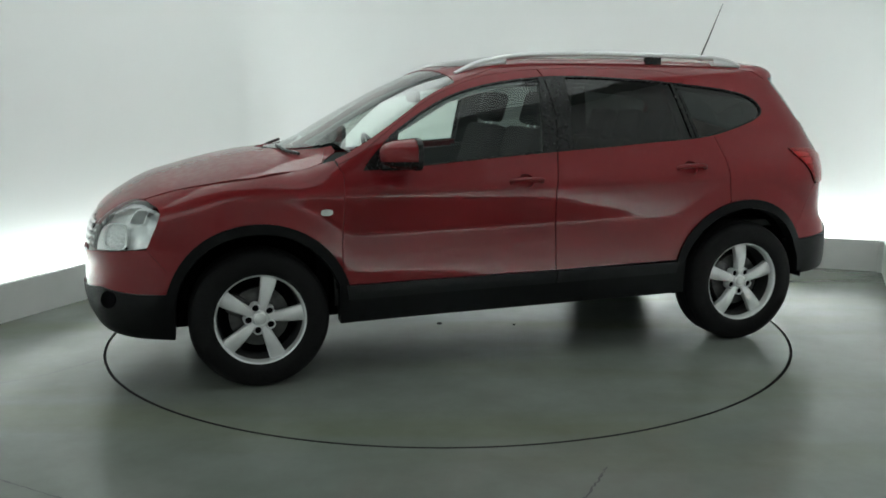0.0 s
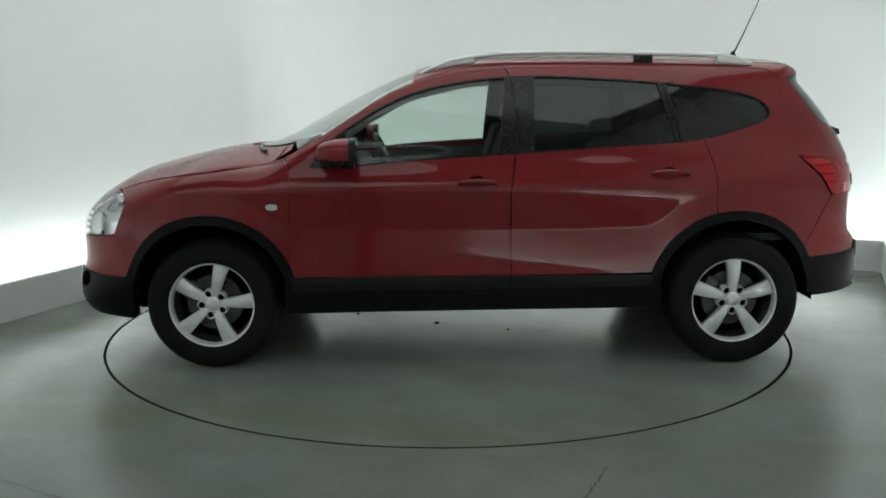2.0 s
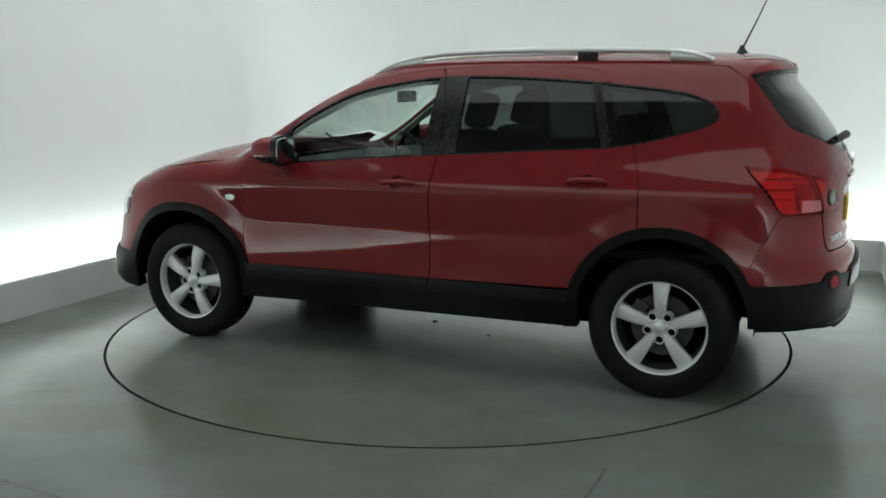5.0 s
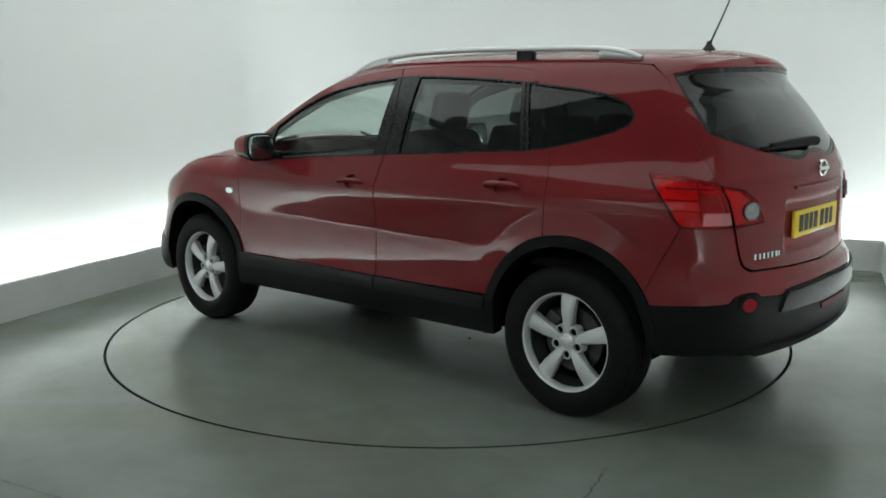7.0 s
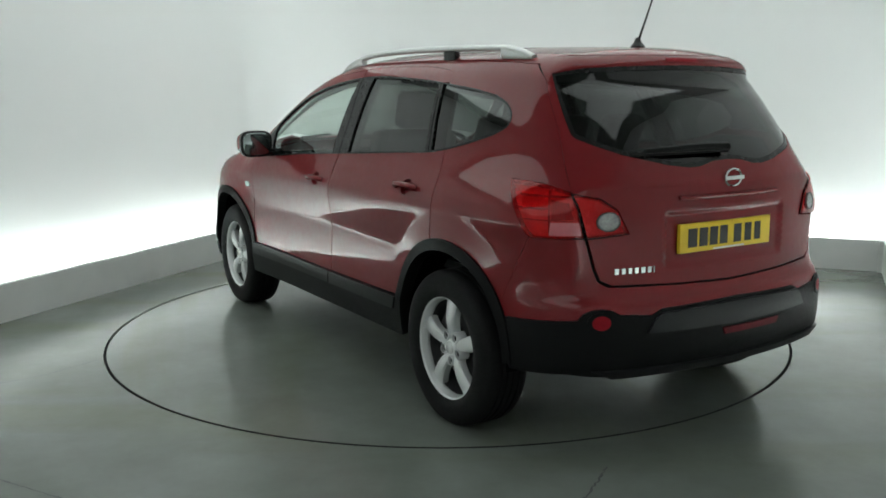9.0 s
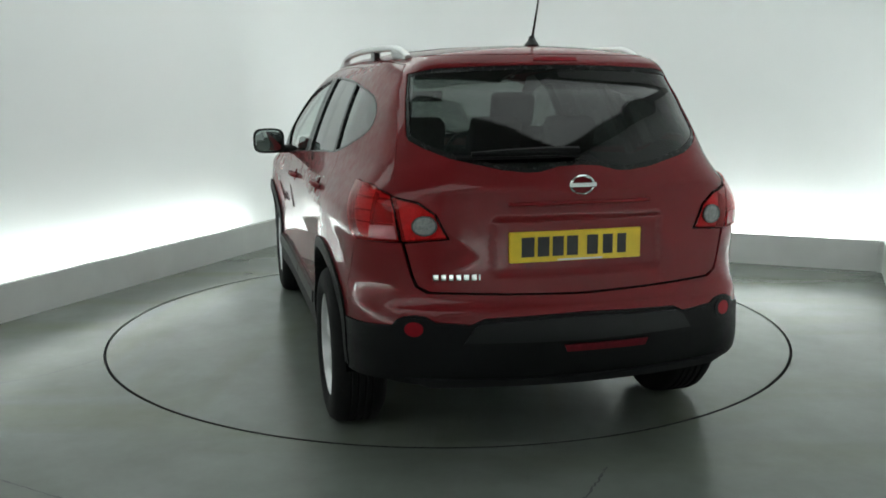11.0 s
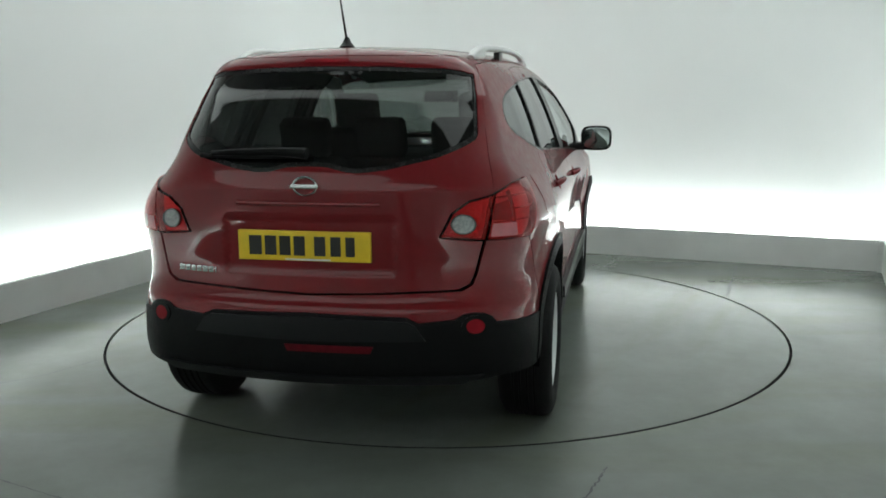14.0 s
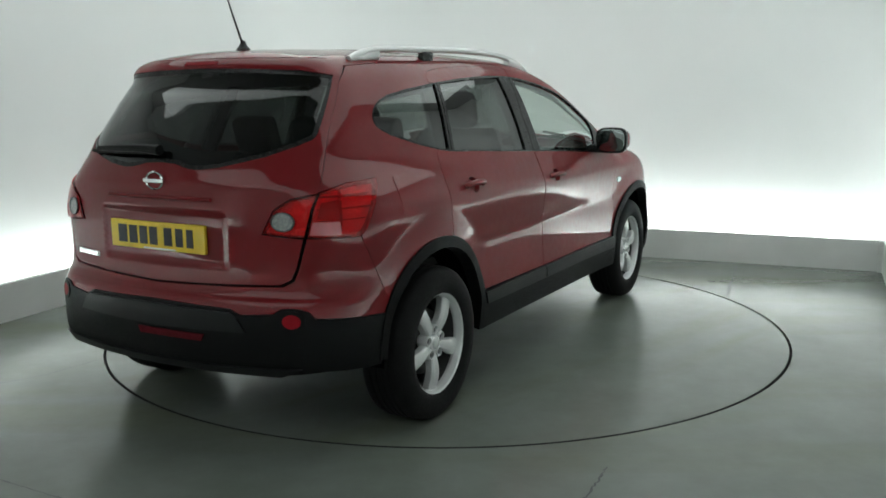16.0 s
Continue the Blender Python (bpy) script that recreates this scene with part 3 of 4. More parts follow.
LAMP_OUTER = spline([(-1.705, 1.086), (-1.834, 1.079), (-1.928, 1.050)], 4) + spline([(-1.950, 0.995), (-1.970, 0.888)], 2) + spline([(-1.815, 0.883), (-1.79, 0.91), (-1.765, 0.965), (-1.72, 1.05)], 4)
LAMP_INNER = [(-1.938, 1.044), (-2.019, 1.026), (-2.07, 0.985), (-2.108, 0.900), (-1.982, 0.887), (-1.958, 0.995)]
REAR_LOW = [(-1.675, 0.550), (-1.96, 0.578), (-1.975, 0.602), (-2.0, 0.615), (-2.03, 0.619), (-2.06, 0.614), (-2.085, 0.595), (-2.19, 0.584), (-2.228, 0.605), (-CENTRE_S, 0.615)]
FRONT_LOW = [(1.70, 0.485), (1.848, 0.487), (2.033, 0.502), (2.2, 0.475), (2.365, 0.452), (CENTRE_S, 0.447)]
REAR_GATE_GLASS = [(-1.80, 1.500), (-1.875, 1.345), (-1.912, 1.268), (-1.93, 1.250), (-2.0, 1.222), (-2.1, 1.187), (-2.273, 1.145), (-2.36, 1.134), (-2.41, 1.136), (-2.48, 1.154), (-CENTRE_S, 1.158)]
REAR_GATE_GLASS = REAR_GATE_GLASS + [(-2 * CENTRE_S - s, z) for s, z in reversed(REAR_GATE_GLASS[:-1])] + [(s, z) for s, z in [(-3.16, 1.520), (-2.885, 1.529), (-CENTRE_S, 1.533), (-2.228, 1.529), (-1.95, 1.520)]]


def top_outline(points):
    """Body points given by girth and height, seen from above."""
    p = girth([q[0] for q in points], [q[1] for q in points])
    return [(float(a[0]), float(a[1])) for a in p]


def doubled(points):
    return list(points) + [(x, -y) for x, y in reversed(points) if abs(y) > 1e-6]


def cup_outline(cs, cz):
    return [(cs + 0.047 * math.cos(a), cz + 0.036 * math.sin(a)) for a in [2 * math.pi * i / 20 for i in range(20)]]


CUPS = (cup_outline(-0.018, 0.966), cup_outline(-1.018, 1.003))

for side in (1, -1):
    # wings, doors and the body side with its quarter panel
    fender = [(0.974, 0.478), *[(s + GAP_W, z) for s, z in FRONT_SEAM[::-1]][1:], *[(s, z - GAP_W) for s, z in SHUT], (1.798, 0.897), (1.768, 0.866), (1.778, 0.806), (1.820, 0.697), (1.735, 0.60),
              *[q for q in arc(WHEEL_X, OUT_R - 0.01, 18, 166)]]
    panel("front_wing", fender, PAINT, car, side=side)
    indicator = panel("side_indicator", spline([(1.074, 0.85), (1.070, 0.862), (1.045, 0.866), (1.020, 0.862), (1.014, 0.85), (1.020, 0.838), (1.045, 0.834), (1.070, 0.838), (1.074, 0.85)], 2)[:-1], LAMP_SILVER, car, "small clear side indicator lens", side=side, lift=0.006, depth=0.01, step=0.01)
    d_top = spline(DOOR_TOP, 4)
    front_door = panel("front_door", [*FRONT_SEAM[::-1], *d_top, (-0.2, float(top_z(-0.2))), *sorted([q for q in DLO_TOP if q[0] > -0.2]), (0.86, 1.043),
                                      *sorted([q for q in DLO_LOW if q[0] > -0.215], reverse=True), (-0.218, float(low_z(-0.218))), (-0.19, 0.905), (-0.194, 0.629), (-0.194, 0.478)], PAINT, car, side=side, holes=[CUPS[0]], depth=0.026, step=0.022)
    low = sorted([q for q in DLO_LOW if -1.21 < q[0] < -0.225], reverse=True)
    rear_low = [(-0.200, 0.478), (-0.200, 0.629), (-0.196, 0.905), (-0.225, float(low_z(-0.225))), *low, *REAR_SEAM, *[q for q in arc(-WHEEL_X, OUT_R - 0.01, 76, 18)], (-0.96, 0.487)]
    rear_frame = [*spline(DOOR_TOP2, 4), *sorted([q for q in DLO_TOP if -1.06 < q[0] < -0.21]), (-0.205, float(top_z(-0.205)))]
    rear_door = panel("rear_door", [rear_low, rear_frame], PAINT, car, side=side, holes=[CUPS[1]], depth=0.026, step=0.022)
    edge = [(s, z + GAP_W) for s, z in spline(DOOR_TOP, 4)]
    edge2 = [(s, z + GAP_W) for s, z in spline(DOOR_TOP2[:-1], 4)] + [(-1.082, 1.476), (-1.065, float(top_z(-1.065)) + 0.002)]
    quarter_low = [(-1.217, 1.178), (-1.259, 1.046), (-1.269, 0.949), (-1.271, 0.81)]
    body_side = [*spline(PILLAR_EDGE, 4), *spline(DRIP, 4), *[(s + 0.0006, z) for s, z in GATE_SEAM[1:4]], (-1.932, 1.056), (-1.834, 1.086), (-1.70, 1.093), (-1.713, 1.05), (-1.757, 0.965), (-1.783, 0.91), (-1.803, 0.884),
                 (-1.70, 0.62), *[q for q in arc(-WHEEL_X, OUT_R - 0.01, 150, 77)], *quarter_low[::-1], *sorted([q for q in DLO_LOW if q[0] < -1.217], reverse=True), *DLO_TIP[::-1],
                 *sorted([q for q in DLO_TOP if -1.47 <= q[0] < -1.065]), *edge2[::-1], *edge[::-1]]
    panel("body_side", body_side, PAINT, car, side=side, step=0.022)
    # window glass and its black surrounds
    for nm, rake, hole, glass, mat, par in (("window_trim", RAKE_FRONT, FRONT_GLASS, "window_pane", CLEAR, front_door), ("window_trim", RAKE_REAR, REAR_GLASS, "window_pane", PRIVACY, rear_door), ("quarter_window_trim", RAKE_QUARTER, QUARTER_GLASS, "quarter_window", PRIVACY, car)):
        g = shrink(hole, 0.008)
        panel(nm, rake, TRIM, par, "black window surround", holes=[g], side=side, lift=0.001, step=0.03)
        panel(glass, shrink(hole, 0.006), mat, par, "clear side glass" if mat is CLEAR else "dark tinted privacy glass", side=side, lift=-0.008, depth=0.003, step=0.04)
    # dark sheets added behind the door seams in place of shade
    for gap in ([(-0.13, 0.46), (-0.13, 1.085), (-0.27, 1.095), (-0.27, 0.46)], [(0.90, 0.46), (0.90, 1.03), (1.0, 1.04), (1.0, 0.46)]):
        panel("door_gap_shade", gap, DARK, car, "dark backing sheet, the shade behind the door gaps", side=side, lift=-0.028, depth=0.004, step=0.06)
    # sill and wheel-arch cladding
    sill = panel("sill", [(0.99, 0.474), (0.99, 0.285), (-0.99, 0.300), (-0.99, 0.474)], CLADDING, car, "black plastic sill cladding", side=side, lift=0.012, depth=0.06)
    panel("door_cladding", [(0.955, 0.476), (0.945, 0.405), (-0.185, 0.412), (-0.193, 0.476)], SATIN, front_door, "black plastic strip along the door's foot", side=side, lift=0.020, depth=0.02, step=0.03)
    panel("door_cladding", [(-0.201, 0.476), (-0.200, 0.412), (-0.93, 0.418), (-0.945, 0.476)], SATIN, rear_door, "black plastic strip along the door's foot", side=side, lift=0.020, depth=0.02, step=0.03)
    for cx in (WHEEL_X, -WHEEL_X):
        f = cx > 0
        a0, a1 = (4, 187.5) if f else (-7, 178)
        panel("wheel_arch_cladding", [*arc(cx, OUT_R, a0, a1), *arc(cx, IN_R, a1, a0)], CLADDING, car, "black plastic wheel-arch cladding", side=side, lift=0.011, depth=0.06, step=0.025)
        bm = bmesh.new()
        last = None
        for i in range(25):
            a = radians(-3 + 186 * i / 24)
            q = [bm.verts.new((cx + 0.42 * math.cos(a), side * y, 0.35 + 0.42 * math.sin(a))) for y in (0.845, 0.50)]
            q.append(bm.verts.new((cx, side * 0.50, 0.35)))
            if last:
                bm.faces.new((last[0], last[1], q[1], q[0]))
                bm.faces.new((last[1], last[2], q[2], q[1]))
            last = q
        part("wheel_well", bm, DARK, car, "dark wheel well lining")
    # head and tail lamps
    lamp = panel("headlight", HEADLIGHT, LENS_CLEAR, car, "clear swept-back headlight", side=side, lift=0.004, depth=0.004, step=0.03)
    panel("reflector", shrink(HEADLIGHT, 0.004), HEAD_FACET, lamp, "silver lamp housing", side=side, lift=-0.035, depth=0.005, step=0.03)
    for s, z, r, lf in ((1.985, 0.752, 0.064, -0.010), (1.878, 0.852, 0.036, -0.012)):
        ring = [(s + r * 1.15 * math.copysign(abs(math.cos(a)) ** 0.45, math.cos(a)), z + r * math.copysign(abs(math.sin(a)) ** 0.45, math.sin(a))) for a in [2 * math.pi * i / 24 for i in range(24)]]
        inner = [(s + (a - s) * 0.88, z + (b - z) * 0.88) for a, b in ring]
        bowl = panel("lamp_bowl", ring, CHROME, lamp, "squared chrome lamp bowl", holes=[inner], side=side, lift=lf, depth=0.03, step=0.015)
        panel("projector_lens", inner, FACET if r > 0.05 else FROSTED, lamp, "fluted lamp reflector", side=side, lift=lf - 0.012, depth=0.004, step=0.02)
    panel("lamp_brow", [(1.80, 0.885), (1.905, 0.907), (2.0, 0.903), (2.07, 0.862), (2.06, 0.85), (1.995, 0.888), (1.905, 0.893), (1.81, 0.873)], CHROME, lamp, "chrome brow inside the lamp", side=side, lift=-0.012, depth=0.01, step=0.02)
    tail = panel("tail_lamp", LAMP_OUTER, RED_GLASS, car, "red wraparound tail lamp", side=side, lift=0.010, depth=0.004, step=0.02)
    panel("lamp_bezel", shrink(LAMP_OUTER, -0.002), TRIM, tail, "black lamp bezel", holes=[shrink(LAMP_OUTER, 0.001)], side=side, lift=0.004, depth=0.03, step=0.02)
    panel("lamp_housing", shrink(LAMP_OUTER, 0.002), FACET, tail, "faceted silver lamp housing", side=side, lift=-0.022, depth=0.004, step=0.02)
    panel("indicator_window", [(-1.874, 0.943), (-1.956, 0.944), (-1.964, 0.897), (-1.870, 0.895)], LENS_PINK, tail, "pale lower lamp window", side=side, lift=0.012, depth=0.004, step=0.02)
    panel("lamp_core", [(-1.868, 1.030), (-1.925, 1.018), (-1.943, 0.955), (-1.872, 0.952)], LENS_DARK, tail, "deep red inner lamp window", side=side, lift=-0.012, depth=0.012, step=0.02)
    for z0, z1 in ((1.043, 1.038), (0.996, 0.990), (0.952, 0.946)):
        panel("lamp_rib", [(-1.755, z0 + 0.004), (-1.94, z1 + 0.004), (-1.94, z1), (-1.755, z0)], LENS_DARK, tail, "dark rib inside the lamp", side=side, lift=-0.004, depth=0.016, step=0.03)
    panel("lamp_rib", [(-1.858, 1.062), (-1.864, 1.062), (-1.872, 0.90), (-1.866, 0.90)], LENS_DARK, tail, "dark rib inside the lamp", side=side, lift=-0.003, depth=0.016, step=0.03)

# middle pieces: bonnet, windscreen, roof, bumpers
cowl = [(1.285, 0.0), (1.255, 0.15), (1.172, 0.29), (1.085, 0.43), (0.985, 0.575)]
shut = top_outline([(s, z + GAP_W) for s, z in SHUT])
nose = top_outline([(1.915, 0.9235), (2.003, 0.9155), (2.083, 0.869), (2.154, 0.792), (2.24, 0.815), (2.4, 0.832), (CENTRE_S, 0.838)])
panel("bonnet", doubled([(1.300, 0.0), (1.27, 0.15), (1.187, 0.29), (1.10, 0.43), (1.0, 0.585), *shut[1:], *nose]), PAINT, car, onto=above, step=0.045)
pillar = top_outline(PILLAR_EDGE[1:6])
screen = doubled([(1.255, 0.0), (1.225, 0.15), (1.142, 0.29), (1.055, 0.43), (0.955, 0.575), *[(x - 0.0, y - 0.006) for x, y in pillar], (0.305, 0.3), (0.30, 0.0)])
windscreen = panel("windscreen", screen, CLEAR, car, "clear raked windscreen", onto=above, lift=-0.004, depth=0.004, step=0.06)
panel("scuttle_panel", doubled([(1.297, 0.0), (1.267, 0.15), (1.184, 0.29), (1.097, 0.43), (1.045, 0.51), (1.004, 0.51), (1.057, 0.43), (1.144, 0.29), (1.228, 0.15), (1.258, 0.0)]), CLADDING, car, "black scuttle panel under the windscreen", onto=above, lift=-0.012)
for side in (1, -1):
    corner = [(1.16, side * 0.48), (1.14, side * 0.735), (0.965, side * 0.70), (0.965, side * 0.60), (1.06, side * 0.48)]
    panel("wing_corner", corner, PAINT, car, onto=above, lift=-0.006, depth=0.004, step=0.03)
drip = top_outline(spline(PILLAR_EDGE[5:], 4) + spline(DRIP, 4)[1:])
drip = [(x, y - 0.004) for x, y in drip]
roof_rear = [(x + 0.003, y) for x, y in top_outline([(-1.80, 1.5695), (-1.95, 1.570), (-2.11, 1.570), (-2.3, 1.571), (-CENTRE_S, 1.572)])]
panel("roof", doubled([(0.295, 0.0), (0.300, 0.3), *drip, *roof_rear]), PAINT, car, onto=above, step=0.05)
panel("roof_glass", doubled([(0.24, 0.0), (0.23, 0.25), (0.19, 0.40), (-0.05, 0.425), (-0.95, 0.42), (-1.0, 0.38), (-1.0, 0.0)]), ROOF_GLASS, car, "dark panoramic roof glass", onto=above, lift=0.002, depth=0.004)
panel("front_bumper",
      [*[(1.715, 0.50), (1.736, 0.599), (1.821, 0.696), (2.166, 0.659), (2.26, 0.648), (2.4, 0.633)], *[(2 * CENTRE_S - s, z) for s, z in [(2.4, 0.633), (2.26, 0.648), (2.166, 0.659), (1.821, 0.696), (1.736, 0.599), (1.715, 0.50)]],
       *[(2 * CENTRE_S - s, z + GAP_W) for s, z in FRONT_LOW], *[(s, z + GAP_W) for s, z in FRONT_LOW[::-1][1:]]], PAINT, car)
grille = panel("grille", whole([(2.185, 0.668), (2.172, 0.795), (2.24, 0.810), (2.4, 0.826)])[:4] + [(2 * CENTRE_S - s, z) for s, z in [(2.4, 0.826), (2.24, 0.810), (2.172, 0.795), (2.185, 0.668), (2.4, 0.645)]] + [(2.4, 0.645)], DARK, car, "black front grille with chrome bars", lift=-0.03)
for k in range(4):
    z = 0.685 + 0.034 * k
    panel("grille_bar", [(2.195, z), (2 * CENTRE_S - 2.195, z), (2 * CENTRE_S - 2.195, z + 0.013), (2.195, z + 0.013)], CHROME, grille, "chrome grille bar", lift=-0.002, depth=0.02)
low_front = [*[(s, z) for s, z in FRONT_LOW], *[(2 * CENTRE_S - s, z) for s, z in FRONT_LOW[::-1][1:]], *[(2 * CENTRE_S - s, z) for s, z in [(1.72, 0.262), (1.873, 0.280), (2.03, 0.303), (2.13, 0.30)]], (CENTRE_S, 0.27), *[(2.13, 0.30), (2.03, 0.303), (1.873, 0.280), (1.72, 0.262)]]
front_skirt = panel("front_skirt", low_front, CLADDING, car, "black plastic lower front bumper", lift=0.006, depth=0.06)
for sg in (1, -1):
    # raised near-black disc: the recess's shade is put into its colour
    c = [(1.967 + 0.042 * math.cos(a), 0.452 + 0.040 * math.sin(a)) for a in [2 * math.pi * i / 24 for i in range(24)]]
    fog = panel("fog_recess_shade", c, DARK, front_skirt, "round dark disc, the painted shade of a fog lamp recess", side=sg, lift=0.009, depth=0.02, step=0.015)

# tailgate and rear bumper
gate_half = [(-1.722, 1.575), (-1.708, 1.543), *[(s - 0.0008, z) for s, z in GATE_SEAM[1:3]], (-1.909, 1.129), (-1.934, 1.052), (-2.021, 1.033), (-2.077, 0.988), (-2.117, 0.894), (-1.985, 0.879), (-2.010, 0.763), (-2.026, 0.722), (-2.060, 0.702), (-2.3, 0.691), (-CENTRE_S, 0.683)]
gate_half = [(s, min(z, 1.568)) for s, z in gate_half]
gate = [*gate_half, *[(-2 * CENTRE_S - s, z) for s, z in gate_half[::-1][1:]], (-3.0, 1.570), (-CENTRE_S, 1.572), (-2.11, 1.570)]
tailgate = panel("tailgate", gate, PAINT, car, "red tailgate with a spoiler lip", holes=[REAR_GATE_GLASS], step=0.016)
panel("rear_window", shrink(REAR_GATE_GLASS, -0.004), PRIVACY, tailgate, "dark tinted rear window", lift=-0.007, depth=0.004, step=0.05)
panel("window_edge_band", REAR_GATE_GLASS, TRIM, tailgate, "black printed glass edge", holes=[shrink(REAR_GATE_GLASS, 0.018)], lift=-0.0045, depth=0.002, step=0.03)
panel("brake_light", [(-2.43, 1.546), (-2 * CENTRE_S + 2.43, 1.546), (-2 * CENTRE_S + 2.43, 1.560), (-2.43, 1.560)], REFLECTOR, tailgate, "slim dark red high brake light", lift=0.003, depth=0.01)
for sg in (1, -1):
    lens = panel("reversing_lamp", LAMP_INNER, RED_GLASS, tailgate, "red inner tail lamp", side=sg, lift=0.010, depth=0.004, step=0.02)
    panel("lamp_bezel", shrink(LAMP_INNER, -0.002), TRIM, lens, "black lamp bezel", holes=[shrink(LAMP_INNER, 0.001)], side=sg, lift=0.004, depth=0.03, step=0.02)
    panel("lamp_housing", shrink(LAMP_INNER, 0.002), FACET, lens, "faceted silver lamp housing", side=sg, lift=-0.022, depth=0.004, step=0.02)
    c = [(-2.043 + 0.037 * math.cos(a), 0.946 + 0.037 * math.sin(a)) for a in [2 * math.pi * i / 28 for i in range(28)]]
    panel("bulb_ring", c, STEEL, lens, "dull metal ring round the lamp", holes=[[(-2.043 + (a + 2.043) * 0.86, 0.946 + (b - 0.946) * 0.86) for a, b in c]], side=sg, lift=0.016, depth=0.012, step=0.015)
    panel("bulb_glass", [(-2.043 + (a + 2.043) * 0.86, 0.946 + (b - 0.946) * 0.86) for a, b in c], FROSTED, lens, "round clear reversing light", side=sg, lift=0.014, depth=0.01, step=0.015)

rear_red = [*[(s, z + GAP_W) for s, z in REAR_LOW], *[(-2 * CENTRE_S - s, z + GAP_W) for s, z in REAR_LOW[::-1][1:]], *[(-2 * CENTRE_S - s, z) for s, z in [(-1.701, 0.62), (-1.804, 0.879), (-1.974, 0.881), (-2.000, 0.763), (-2.015, 0.718), (-2.050, 0.694), (-2.3, 0.683)]],
            (-CENTRE_S, 0.675), *[(-2.3, 0.683), (-2.050, 0.694), (-2.015, 0.718), (-2.000, 0.763), (-1.974, 0.881), (-1.804, 0.879), (-1.701, 0.62)]]
rear_bumper = panel("rear_bumper", rear_red, PAINT, car)
skirt_low = [(-1.738, 0.350), (-1.93, 0.368), (-2.09, 0.350), (-2.3, 0.345), (-CENTRE_S, 0.342)]
rear_skirt = panel("rear_skirt", [*REAR_LOW, *[(-2 * CENTRE_S - s, z) for s, z in REAR_LOW[::-1][1:]], *[(-2 * CENTRE_S - s, z) for s, z in skirt_low], *skirt_low[::-1][1:]], CLADDING, car, "black plastic lower rear bumper", lift=0.006, depth=0.08)
panel("rear_skirt_step", [(-2.20, 0.575), (-2.225, 0.592), (-CENTRE_S, 0.602), (-2 * CENTRE_S + 2.225, 0.592), (-2 * CENTRE_S + 2.20, 0.575), (-2 * CENTRE_S + 2.17, 0.52), (-CENTRE_S, 0.512), (-2.17, 0.52)], SATIN, rear_skirt, "raised satin loading step", lift=0.016, depth=0.03)
panel("skid_lip", [(-2.0, 0.385), (-2.3, 0.378), (-CENTRE_S, 0.376), (-2 * CENTRE_S + 2.3, 0.378), (-2 * CENTRE_S + 2.0, 0.385), (-2 * CENTRE_S + 2.06, 0.352), (-CENTRE_S, 0.346), (-2.06, 0.352)], SATIN, rear_skirt, "satin grey lower lip", lift=0.018, depth=0.03)
panel("rear_fog_light", [(-2.485, 0.497), (-2.785, 0.497), (-2.775, 0.470), (-2.495, 0.470)], FOG_RED, rear_skirt, "red rear fog light in the bumper", lift=0.012, depth=0.01)
for sg in (1, -1):
    c = [(-2.028 + 0.027 * math.cos(a), 0.570 + 0.027 * math.sin(a)) for a in [2 * math.pi * i / 24 for i in range(24)]]
    refl = panel("reflector_ring", [(-2.028 + (a + 2.028) * 1.5, 0.570 + (b - 0.570) * 1.5) for a, b in c], CLADDING, rear_skirt, "black ring round a reflector", holes=[c], side=sg, lift=0.009, depth=0.014, step=0.02)
    panel("reflector_glass", c, REFLECTOR, refl, "round red reflector", side=sg, lift=0.008, depth=0.01, step=0.02)


def on_tail(y, z, lift):
    """A pose on the car's tail: x to its right as seen from behind, y out, z up."""
    p = girth([-CENTRE_S + 1e-4], [z], 0)[0]
    lo = np.linspace(-2.4, -1.2, 4000)
    f = body(lo, np.full(4000, y), np.full(4000, z))
    x = lo[np.argmax(f < 0)]
    return Vector((x - lift, y, z))


# number plate, badge, lettering shapes, wiper
pp = on_tail(0.25, 0.86, 0.0)
plate = part("number_plate", box(pp.x - 0.019, pp.x - 0.003, -0.247, 0.278, 0.803, 0.918, bevel=0.004), PLATE_YELLOW, tailgate, "yellow number plate with plain black bars")
for y0, w in ((0.208, 0.050), (0.147, 0.046), (0.089, 0.044), (0.032, 0.044), (-0.049, 0.044), (-0.111, 0.040), (-0.168, 0.036)):
    part("print_bar", box(pp.x - 0.0205, pp.x - 0.018, y0 - w / 2, y0 + w / 2, 0.824, 0.898), PLATE_BLACK, plate)
part("print_strip", box(pp.x - 0.0205, pp.x - 0.018, -0.09, 0.09, 0.806, 0.812), ALLOY, plate)
bp = on_tail(0.0, 1.087, 0.006)
badge = part("badge", lathe([(0.040, 0.0), (0.040, 0.008), (0.045, 0.012), (0.050, 0.008), (0.050, 0.0)], 36, Matrix.Translation((bp.x + 0.004, 0, 1.087)) @ Matrix.Rotation(radians(90), 4, "Z") @ Matrix.Diagonal((1, 1, 0.76, 1))), CHROME, tailgate, "round chrome maker's badge with a bar")
part("badge_bar", box(bp.x - 0.012, bp.x + 0.002, -0.054, 0.054, 1.079, 1.095, bevel=0.003), CHROME, badge)
for i, (y, w) in enumerate([(0.546, 0.022), (0.518, 0.020), (0.491, 0.018), (0.464, 0.020), (0.436, 0.022), (0.408, 0.020), (0.388, 0.006)]):
    lp = on_tail(y, 0.755, 0.002)
    part("chrome_letter_bar", box(lp.x - 0.004, lp.x + 0.004, y - w / 2, y + w / 2, 0.742, 0.766, bevel=0.002), CHROME, tailgate, "small chrome lettering shape")
strip_pts = [girth([s], [1.022 - 0.004 * abs(s + CENTRE_S)], 0.006)[0] for s in np.linspace(-2.30, -2 * CENTRE_S + 2.30, 11)]
